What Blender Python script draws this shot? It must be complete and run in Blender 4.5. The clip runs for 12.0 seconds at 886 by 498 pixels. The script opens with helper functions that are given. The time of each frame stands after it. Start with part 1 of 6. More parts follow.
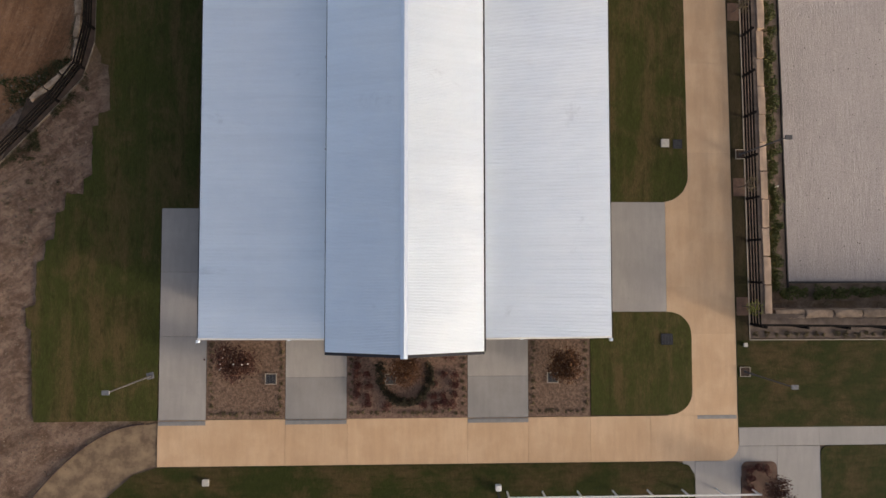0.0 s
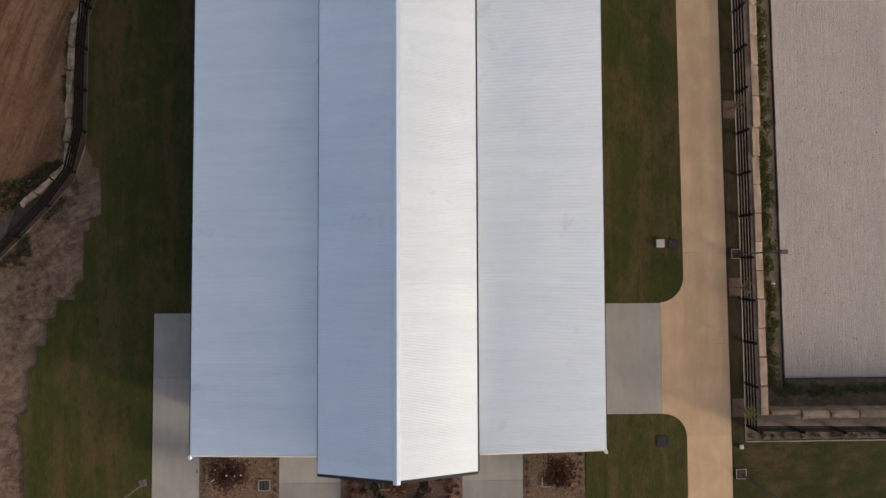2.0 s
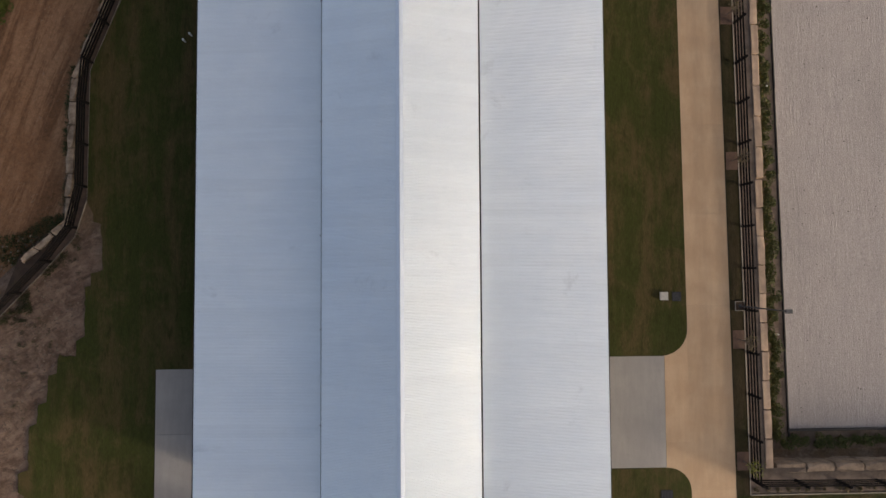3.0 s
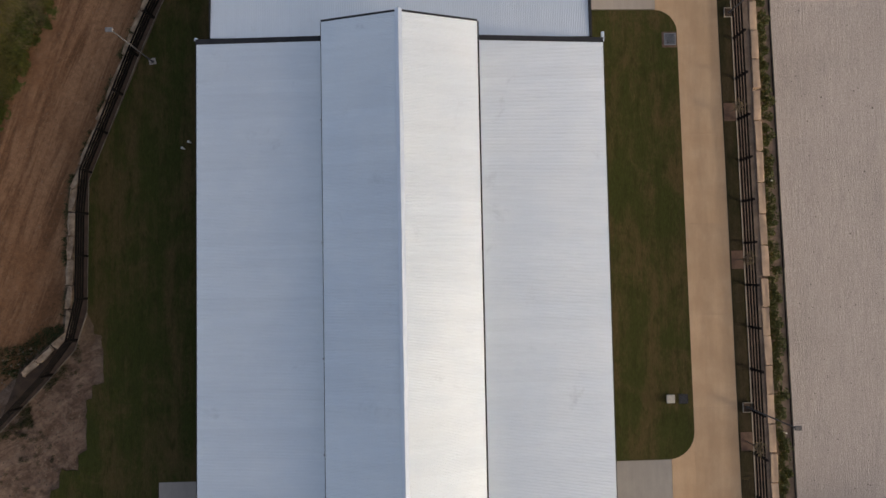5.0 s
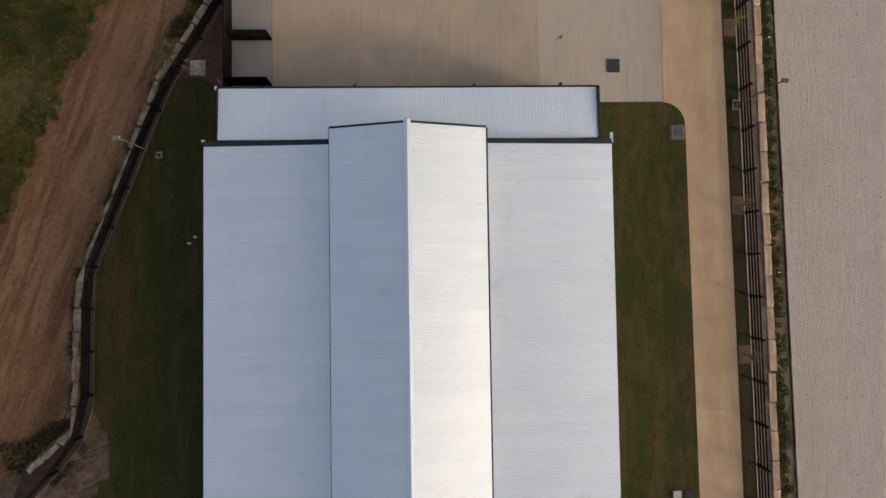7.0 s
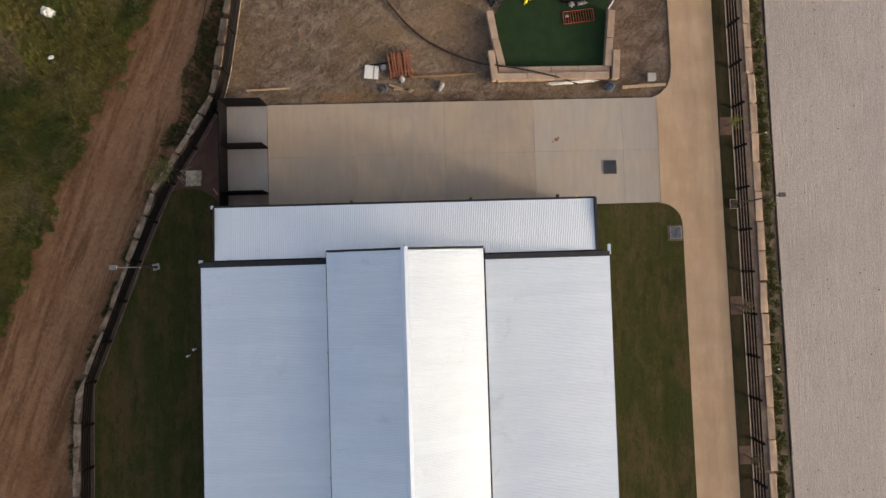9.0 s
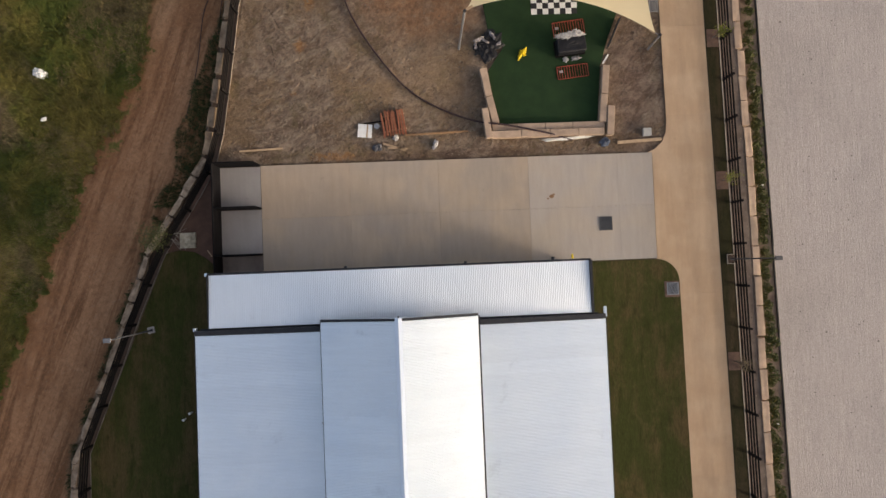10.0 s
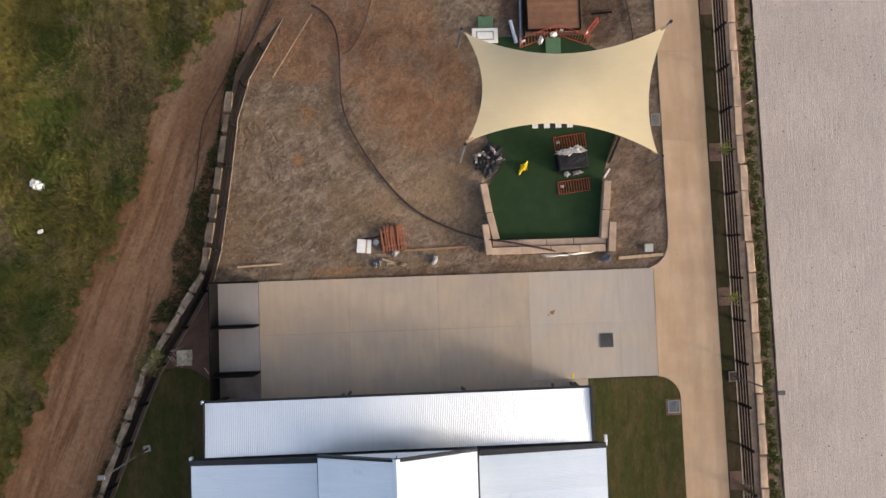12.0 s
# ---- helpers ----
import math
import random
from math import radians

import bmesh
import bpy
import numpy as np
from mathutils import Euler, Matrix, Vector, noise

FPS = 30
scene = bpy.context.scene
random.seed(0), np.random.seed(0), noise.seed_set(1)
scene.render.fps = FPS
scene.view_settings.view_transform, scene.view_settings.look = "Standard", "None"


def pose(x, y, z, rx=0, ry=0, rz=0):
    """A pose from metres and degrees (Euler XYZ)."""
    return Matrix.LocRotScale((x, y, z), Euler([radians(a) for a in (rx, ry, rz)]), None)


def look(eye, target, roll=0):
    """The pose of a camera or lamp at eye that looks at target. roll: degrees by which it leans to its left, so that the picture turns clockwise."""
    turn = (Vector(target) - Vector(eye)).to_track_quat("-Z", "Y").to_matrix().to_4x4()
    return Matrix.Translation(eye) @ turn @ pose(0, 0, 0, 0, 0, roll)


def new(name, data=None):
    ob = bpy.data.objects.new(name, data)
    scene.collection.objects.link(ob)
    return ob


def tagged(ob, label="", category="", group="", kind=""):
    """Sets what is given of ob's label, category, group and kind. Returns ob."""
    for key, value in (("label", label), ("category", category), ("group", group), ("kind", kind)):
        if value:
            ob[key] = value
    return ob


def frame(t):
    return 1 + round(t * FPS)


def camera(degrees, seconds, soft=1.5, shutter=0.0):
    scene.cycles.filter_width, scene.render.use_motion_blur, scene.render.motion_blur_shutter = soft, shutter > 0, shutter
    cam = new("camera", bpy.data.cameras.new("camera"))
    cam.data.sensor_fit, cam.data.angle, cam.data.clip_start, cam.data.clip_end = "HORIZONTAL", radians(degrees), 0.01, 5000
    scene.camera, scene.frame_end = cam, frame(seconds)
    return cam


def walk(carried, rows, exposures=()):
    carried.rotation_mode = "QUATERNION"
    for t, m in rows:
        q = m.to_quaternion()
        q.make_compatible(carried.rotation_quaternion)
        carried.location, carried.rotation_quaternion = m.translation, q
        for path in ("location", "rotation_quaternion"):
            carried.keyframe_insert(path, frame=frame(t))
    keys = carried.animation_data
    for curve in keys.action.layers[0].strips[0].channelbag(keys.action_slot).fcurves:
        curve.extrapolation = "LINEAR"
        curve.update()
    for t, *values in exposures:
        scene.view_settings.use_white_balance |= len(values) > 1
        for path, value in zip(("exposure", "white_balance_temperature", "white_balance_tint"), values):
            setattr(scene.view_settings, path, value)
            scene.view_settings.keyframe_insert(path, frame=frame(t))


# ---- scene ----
cam = camera(78.0, 12.0)
PATH = [
    (0, (-0.497, -0.655, 35.615), (-0.436, -0.58, 33.617), 39.1),
    (0.5, (-0.314, 0.893, 35.637), (-0.254, 0.972, 33.64), 37.3),
    (1, (-0.192, 2.679, 35.62), (-0.129, 2.751, 33.622), 40.5),
    (1.5, (-0.09, 4.372, 35.639), (-0.028, 4.445, 33.642), 40.3),
    (2, (-0.086, 6.164, 35.642), (-0.025, 6.232, 33.644), 41.7),
    (2.5, (-0.283, 7.848, 35.62), (-0.217, 7.918, 33.622), 42.7),
    (3, (-0.333, 9.515, 35.619), (-0.268, 9.591, 33.622), 40.2),
    (5, (-0.378, 16.352, 35.542), (-0.317, 16.428, 33.544), 37.7),
    (5.5, (-0.403, 17.934, 35.564), (-0.341, 18.014, 33.567), 36.7),
    (6, (-0.452, 19.622, 35.583), (-0.391, 19.689, 33.585), 41.4),
    (6.5, (-0.597, 21.13, 35.629), (-0.535, 21.196, 33.631), 42.8),
    (7, (-0.747, 22.622, 35.652), (-0.685, 22.692, 33.654), 40.7),
    (9, (-0.532, 29.698, 35.852), (-0.468, 29.76, 33.854), 44.2),
    (9.5, (-0.244, 31.667, 35.858), (-0.184, 31.729, 33.86), 42.4),
    (10, (0.056, 33.663, 35.82), (0.112, 33.719, 33.821), 42.7),
    (10.5, (0.112, 35.582, 35.735), (0.168, 35.638, 33.736), 43.3),
    (11, (0.188, 37.479, 35.664), (0.244, 37.536, 33.666), 43.3),
    (11.5, (0.271, 39.3, 35.678), (0.327, 39.363, 33.68), 40.0),
    (12, (0.397, 41.161, 35.726), (0.452, 41.223, 33.727), 39.6),
]
walk(cam, [(t, look(eye, target, roll)) for t, eye, target, roll in PATH],
     ((0, 0.70, 7000, 10.5), (3, 0.49, 7080, 10), (5.5, 0.48, 7140, 10), (7, 0.57, 7200, 10), (9.5, 0.85, 7080, 9.5), (11, 1.00, 6930, 9.5), (12, 1.19, 6820, 9.5)))


# ---- world, sun, exposure ----
SUN_EL = radians(11.2)
SUN_DIR = Vector((0.925 * math.cos(SUN_EL), -0.38 * math.cos(SUN_EL), math.sin(SUN_EL)))
world = bpy.data.worlds.new("world")
scene.world = world
world.use_nodes = True
wn = world.node_tree
sky = wn.nodes.new("ShaderNodeTexSky")
sky.sky_type = "NISHITA"
sky.sun_disc = False
sky.sun_elevation = SUN_EL
sky.sun_rotation = math.atan2(SUN_DIR.x, SUN_DIR.y)
sky.air_density, sky.dust_density, sky.ozone_density = 0.42, 3.0, 0.0
cloud = wn.nodes.new("ShaderNodeMix")
cloud.data_type, cloud.blend_type = "RGBA", "ADD"
cloud.inputs[0].default_value = 1.0
cloud.inputs[7].default_value = (0.58, 0.60, 0.65, 1.0)
wn.links.new(sky.outputs[0], cloud.inputs[6])
wn.links.new(cloud.outputs[2], wn.nodes["Background"].inputs[0])
wn.nodes["Background"].inputs[1].default_value = 0.15
sun = new("sun", bpy.data.lights.new("sun", "SUN"))
sun.data.energy, sun.data.angle, sun.data.color = 1.40, radians(5.0), (1.0, 0.92, 0.84)
sun.matrix_world = look((60, -25, 30), Vector((60, -25, 30)) - SUN_DIR)


# ---- materials ----
class Mat:
    """A small builder of node materials in world coordinates."""

    def __init__(self, name, rough=0.8, metal=0.0, spec=0.3):
        self.m = bpy.data.materials.new(name)
        self.m.use_nodes = True
        self.t = self.m.node_tree
        self.b = self.t.nodes["Principled BSDF"]
        self.b.inputs["Roughness"].default_value = rough
        self.b.inputs["Metallic"].default_value = metal
        self.b.inputs["Specular IOR Level"].default_value = spec
        self.geo = self.t.nodes.new("ShaderNodeNewGeometry")

    def put(self, socket, value):
        if isinstance(value, bpy.types.NodeSocket):
            self.t.links.new(value, socket)
        else:
            socket.default_value = (*value, 1.0) if isinstance(value, tuple) and len(value) == 3 else value

    def noise(self, scale, detail=4.0, stretch=(1, 1, 1), turn=0.0, rough=0.6, local=False, warp=0.0):
        mp = self.t.nodes.new("ShaderNodeMapping")
        if local:
            tc = self.t.nodes.new("ShaderNodeTexCoord")
            self.t.links.new(tc.outputs["Object"], mp.inputs[0])
        else:
            self.t.links.new(self.geo.outputs["Position"], mp.inputs[0])
        mp.vector_type = "TEXTURE" if turn else "POINT"
        if turn:
            mp.inputs["Scale"].default_value = tuple(1.0 / s for s in stretch)
        else:
            mp.inputs["Scale"].default_value = stretch
        mp.inputs["Rotation"].default_value = (0, 0, radians(turn))
        n = self.t.nodes.new("ShaderNodeTexNoise")
        self.t.links.new(mp.outputs[0], n.inputs["Vector"])
        n.inputs["Scale"].default_value, n.inputs["Detail"].default_value, n.inputs["Roughness"].default_value = scale, detail, rough
        n.inputs["Distortion"].default_value = warp
        return n.outputs["Fac"]

    def ramp(self, fac, lo, hi):
        r = self.t.nodes.new("ShaderNodeMapRange")
        r.interpolation_type = "SMOOTHSTEP"
        self.put(r.inputs["Value"], fac)
        r.inputs["From Min"].default_value, r.inputs["From Max"].default_value = lo, hi
        return r.outputs[0]

    def mix(self, fac, a, b):
        n = self.t.nodes.new("ShaderNodeMix")
        n.data_type = "RGBA"
        self.put(n.inputs[0], fac)
        self.put(n.inputs[6], a)
        self.put(n.inputs[7], b)
        return n.outputs[2]

    def math(self, op, a, b):
        n = self.t.nodes.new("ShaderNodeMath")
        n.operation = op
        self.put(n.inputs[0], a)
        self.put(n.inputs[1], b)
        return n.outputs[0]

    def rand(self):
        return self.t.nodes.new("ShaderNodeObjectInfo").outputs["Random"]

    def island(self):
        return self.geo.outputs["Random Per Island"]

    def attr(self, name):
        n = self.t.nodes.new("ShaderNodeAttribute")
        n.attribute_name = name
        return n.outputs["Fac"]

    def vary(self, colour, fac, amount):
        """colour, made lighter or darker by up to amount, with fac about 0.5."""
        n = self.t.nodes.new("ShaderNodeHueSaturation")
        v = self.t.nodes.new("ShaderNodeMapRange")
        self.put(v.inputs["Value"], fac)
        v.inputs["To Min"].default_value, v.inputs["To Max"].default_value = 1 - amount, 1 + amount
        self.t.links.new(v.outputs[0], n.inputs["Value"])
        self.put(n.inputs["Color"], colour)
        return n.outputs[0]

    def colour(self, c):
        self.put(self.b.inputs["Base Color"], c)
        return self

    def bump(self, height, strength=0.5, distance=0.02):
        n = self.t.nodes.new("ShaderNodeBump")
        n.inputs["Strength"].default_value, n.inputs["Distance"].default_value = strength, distance
        self.put(n.inputs["Height"], height)
        self.t.links.new(n.outputs[0], self.b.inputs["Normal"])
        return self


def concrete(name, base, warm, amount=0.10):
    k = Mat(name, 0.85)
    big = k.ramp(k.noise(0.35, 5), 0.38, 0.66)
    c = k.mix(big, base, warm)
    c = k.vary(c, k.rand(), amount)
    c = k.vary(c, k.noise(0.9, 6, (3.2, 0.5, 1)), 0.16)
    c = k.vary(c, k.noise(26, 3), 0.12)
    spots = k.ramp(k.noise(1.7, 2), 0.68, 0.8)
    c = k.mix(k.math("MULTIPLY", spots, 0.25), c, tuple(v * 0.55 for v in base))
    k.colour(c).bump(k.noise(60, 3), 0.25, 0.01)
    return k.m


def simple(name, a, b, scale=3.0, rough=0.7, metal=0.0, bump=0.3, grain=30, spec=0.3, by="noise", stretch=(1, 1, 1)):
    k = Mat(name, rough, metal, spec)
    c = k.mix(k.ramp(k.noise(scale, 4, stretch), 0.3, 0.7), a, b)
    if by == "rand":
        c = k.vary(c, k.rand(), 0.14)
    if by == "island":
        c = k.vary(c, k.island(), 0.35)
    c = k.vary(c, k.noise(grain, 2), 0.15)
    k.colour(c).bump(k.noise(grain, 3), bump, 0.01)
    return k.m


def roof_steel(name, across, metal=0.78, pale=(0.82, 0.885, 0.945), paler=(0.865, 0.92, 0.965)):
    k = Mat(name, 0.3, metal, 0.5)
    streak = (0.25, 5.0, 1) if across == "x" else (5.0, 0.25, 1)
    c = k.mix(k.ramp(k.noise(0.3, 4), 0.3, 0.7), pale, paler)
    c = k.vary(c, k.rand(), 0.015)
    c = k.vary(c, k.noise(1.0, 5, streak), 0.05)
    c = k.vary(c, k.noise(14, 3), 0.04)
    stain = k.ramp(k.noise(0.4, 6, (1, 1, 1), 0, 0.7, False, 0.5), 0.60, 0.74)
    c = k.mix(k.math("MULTIPLY", stain, 0.22), c, (0.42, 0.46, 0.50))
    k.colour(c)
    k.put(k.b.inputs["Roughness"], k.math("ADD", 0.34, k.math("MULTIPLY", k.noise(2.0, 3), 0.12)))
    return k.m


def lawn(name, green, brown, dark, along=(1.6, 0.20, 1)):
    k = Mat(name, 0.95, 0.0, 0.1)
    bands = k.noise(0.55, 7, along, 0, 0.66)
    blots = k.noise(0.42, 8, (1, 0.7, 1), 0, 0.74, False, 0.6)
    patch = k.ramp(k.math("ADD", k.math("MULTIPLY", bands, 0.5), k.math("MULTIPLY", blots, 0.5)), 0.44, 0.60)
    c = k.mix(k.math("MULTIPLY", patch, 0.75), green, brown)
    straw = k.ramp(k.noise(5.5, 5, (along[0] * 1.5, along[1] * 2.5, 1), 0, 0.75), 0.56, 0.70)
    c = k.mix(k.math("MULTIPLY", straw, k.math("MULTIPLY", patch, 0.55)), c, tuple(v * 1.7 for v in brown))
    c = k.mix(k.math("MULTIPLY", k.ramp(k.noise(1.6, 6, (along[0], along[1] * 1.8, 1)), 0.5, 0.72), 0.7), c, dark)
    blade = k.noise(8, 6, (2.2, 0.45, 1), 0, 0.8)
    c = k.vary(c, blade, 0.9)
    c = k.vary(c, k.noise(30, 4, (1.3, 0.8, 1), 0, 0.8), 0.8)
    k.colour(c).bump(k.math("ADD", blade, k.noise(40, 3)), 1.0, 0.07)
    return k.m


M_TAN = concrete("tan_concrete", (0.49, 0.33, 0.20), (0.545, 0.38, 0.24), 0.05)
M_GREY = concrete("grey_concrete", (0.29, 0.268, 0.25), (0.33, 0.305, 0.28), 0.09)
M_GREY2 = concrete("dark_grey_concrete", (0.235, 0.222, 0.212), (0.275, 0.258, 0.245), 0.06)
M_YARD = concrete("yard_concrete", (0.345, 0.288, 0.236), (0.40, 0.318, 0.24), 0.05)
M_ENTRY = concrete("entry_concrete", (0.29, 0.275, 0.262), (0.32, 0.30, 0.285), 0.05)
M_YARD3 = concrete("tinted_yard_concrete", (0.36, 0.288, 0.222), (0.40, 0.31, 0.228), 0.03)
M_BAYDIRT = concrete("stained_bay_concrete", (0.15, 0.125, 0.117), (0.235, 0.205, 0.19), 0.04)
M_YARD2 = concrete("light_yard_concrete", (0.37, 0.325, 0.285), (0.39, 0.33, 0.27), 0.04)
M_BAY = concrete("bay_concrete", (0.27, 0.25, 0.25), (0.30, 0.28, 0.27), 0.04)
M_ROOF_X = roof_steel("roof_steel_across", "x")
M_ROOF_Y = roof_steel("roof_steel_along", "y", 0.8, (0.82, 0.88, 0.93), (0.86, 0.91, 0.952))
M_CLAD = simple("pale_cladding", (0.74, 0.78, 0.82), (0.68, 0.73, 0.78), 1.0, 0.5, 0.1, 0.1)
M_TRIM = simple("pale_trim", (0.74, 0.82, 0.92), (0.70, 0.78, 0.88), 1.5, 0.35, 0.6, 0.05)
M_DARK = simple("charcoal_steel", (0.022, 0.023, 0.028), (0.032, 0.033, 0.038), 1.5, 0.5, 0.2, 0.05)
M_WALL = simple("charcoal_cladding", (0.05, 0.052, 0.06), (0.065, 0.067, 0.074), 1.0, 0.6, 0.1, 0.1)
M_LAWN = lawn("lawn_grass", (0.049, 0.056, 0.015), (0.108, 0.073, 0.034), (0.032, 0.038, 0.010))
M_LAWN2 = lawn("strip_grass", (0.030, 0.027, 0.011), (0.062, 0.043, 0.025), (0.019, 0.019, 0.007))
M_LAWN3 = lawn("roadside_grass", (0.029, 0.036, 0.009), (0.085, 0.055, 0.027), (0.021, 0.027, 0.007), (0.45, 1.1, 1))
M_STONE = simple("sandstone", (0.45, 0.325, 0.235), (0.33, 0.24, 0.175), 1.2, 0.9, 0, 0.5, 14, by="rand")
M_STONE2 = simple("weathered_sandstone", (0.35, 0.255, 0.18), (0.21, 0.152, 0.11), 1.6, 0.9, 0, 0.7, 10, by="rand")
M_STONE4 = simple("pale_weathered_sandstone", (0.30, 0.222, 0.150), (0.125, 0.088, 0.060), 1.2, 0.9, 0, 0.7, 10, by="rand")
M_RAIL = simple("dark_stained_timber", (0.006, 0.005, 0.005), (0.011, 0.009, 0.008), 4, 0.9, 0, 0.3, 20, 0.1)
M_EDGE = simple("concrete_edging", (0.37, 0.32, 0.26), (0.28, 0.245, 0.20), 2, 0.85)
M_MULCH = simple("mulch", (0.100, 0.060, 0.041), (0.215, 0.142, 0.098), 5, 0.95, 0, 1.0, 22)
M_MULCH2 = simple("red_brown_mulch", (0.12, 0.072, 0.052), (0.22, 0.140, 0.104), 5, 0.95, 0, 1.0, 22)
# dark soil, its colour deepened further for the shade beside the west wall
M_SHADESOIL = simple("dark_soil_with_shade", (0.045, 0.030, 0.022), (0.075, 0.048, 0.033), 1.5, 0.95, 0, 1.0, 18)
M_SOIL = simple("dark_soil", (0.085, 0.052, 0.039), (0.13, 0.080, 0.060), 1.5, 0.95, 0, 1.0, 18)
M_STRIPSOIL = simple("dry_strip_soil", (0.165, 0.124, 0.098), (0.105, 0.077, 0.060), 1.8, 0.95, 0, 1.0, 18)
M_BROWNBED = simple("strip_mulch", (0.14, 0.085, 0.06), (0.10, 0.06, 0.045), 4, 0.95, 0, 1.0, 25)
M_HEDGEBED = simple("hedge_mulch", (0.19, 0.14, 0.105), (0.12, 0.085, 0.063), 2.5, 0.95, 0, 1.0, 16)
M_STEEL = simple("galvanised_steel", (0.30, 0.31, 0.33), (0.24, 0.25, 0.27), 6, 0.45, 0.6, 0.1)
M_GRATE = simple("dark_grate_steel", (0.14, 0.14, 0.14), (0.10, 0.10, 0.105), 6, 0.5, 0.5, 0.1)
M_WHITE = simple("white_paint", (0.75, 0.74, 0.71), (0.66, 0.65, 0.62), 5, 0.6, 0, 0.1)
M_BLACK = simple("black_rubber", (0.012, 0.012, 0.014), (0.022, 0.021, 0.022), 5, 0.6, 0, 0.1)
M_ORANGE = simple("orange_barrier_plastic", (0.48, 0.085, 0.058), (0.38, 0.068, 0.045), 4, 0.5, 0, 0.1)
M_REDWOOD = simple("red_brown_timber", (0.24, 0.085, 0.045), (0.32, 0.12, 0.065), 3, 0.75, 0, 0.4, 12, by="rand")
M_PINE = simple("pale_timber", (0.46, 0.33, 0.21), (0.36, 0.25, 0.155), 3, 0.8, 0, 0.3, 12, by="rand")
M_BOARDWALK = simple("decking_timber", (0.160, 0.080, 0.045), (0.200, 0.100, 0.058), 2.5, 0.6, 0, 0.3, 12, by="rand")
M_TURF = simple("artificial_turf", (0.008, 0.026, 0.0065), (0.012, 0.035, 0.009), 1.2, 0.9, 0, 0.6, 60)
M_YELLOW = simple("yellow_plastic", (0.80, 0.62, 0.03), (0.70, 0.50, 0.02), 4, 0.5)
M_TARP = simple("black_plastic_film", (0.007, 0.007, 0.009), (0.014, 0.014, 0.017), 3, 0.5, 0, 0.5, 9, 0.25)
M_WRAP = simple("clear_wrap", (0.50, 0.48, 0.47), (0.22, 0.21, 0.21), 5, 0.5, 0, 0.6, 9, 0.4)
M_BLUEGREY = simple("grey_blue_plastic", (0.16, 0.185, 0.24), (0.11, 0.13, 0.17), 4, 0.5)
M_PIPE = simple("pale_blue_pipe", (0.46, 0.52, 0.60), (0.40, 0.46, 0.54), 4, 0.4)
M_HOSE = simple("dark_hose", (0.035, 0.019, 0.02), (0.05, 0.028, 0.028), 4, 0.6)
M_CLAY2 = simple("dark_red_soil", (0.085, 0.047, 0.034), (0.12, 0.068, 0.047), 1.5, 0.95, 0, 1.0, 14)


def arena_sand():
    k = Mat("arena_sand", 0.95, 0, 0.1)
    c = k.mix(k.ramp(k.noise(0.12, 4), 0.35, 0.65), (0.350, 0.314, 0.298), (0.385, 0.346, 0.328))
    comb = k.noise(3.2, 7, (2.6, 0.16, 1), 0, 0.7)
    c = k.vary(c, comb, 0.28)
    clod = k.noise(10.0, 7, (1.25, 0.8, 1), 0, 0.8)
    c = k.vary(c, clod, 0.6)
    dash = k.ramp(k.noise(6.0, 5, (1.8, 1.0, 1), 0, 0.75), 0.57, 0.68)
    c = k.mix(k.math("MULTIPLY", dash, 0.4), c, (0.21, 0.185, 0.17))
    prints = k.ramp(k.noise(2.3, 5, (1, 1, 1), 0, 0.75), 0.58, 0.70)
    c = k.mix(k.math("MULTIPLY", prints, 0.32), c, (0.22, 0.19, 0.17))
    h = k.math("ADD", clod, k.math("MULTIPLY", comb, 0.8))
    k.colour(c).bump(h, 1.0, 0.045)
    return k.m


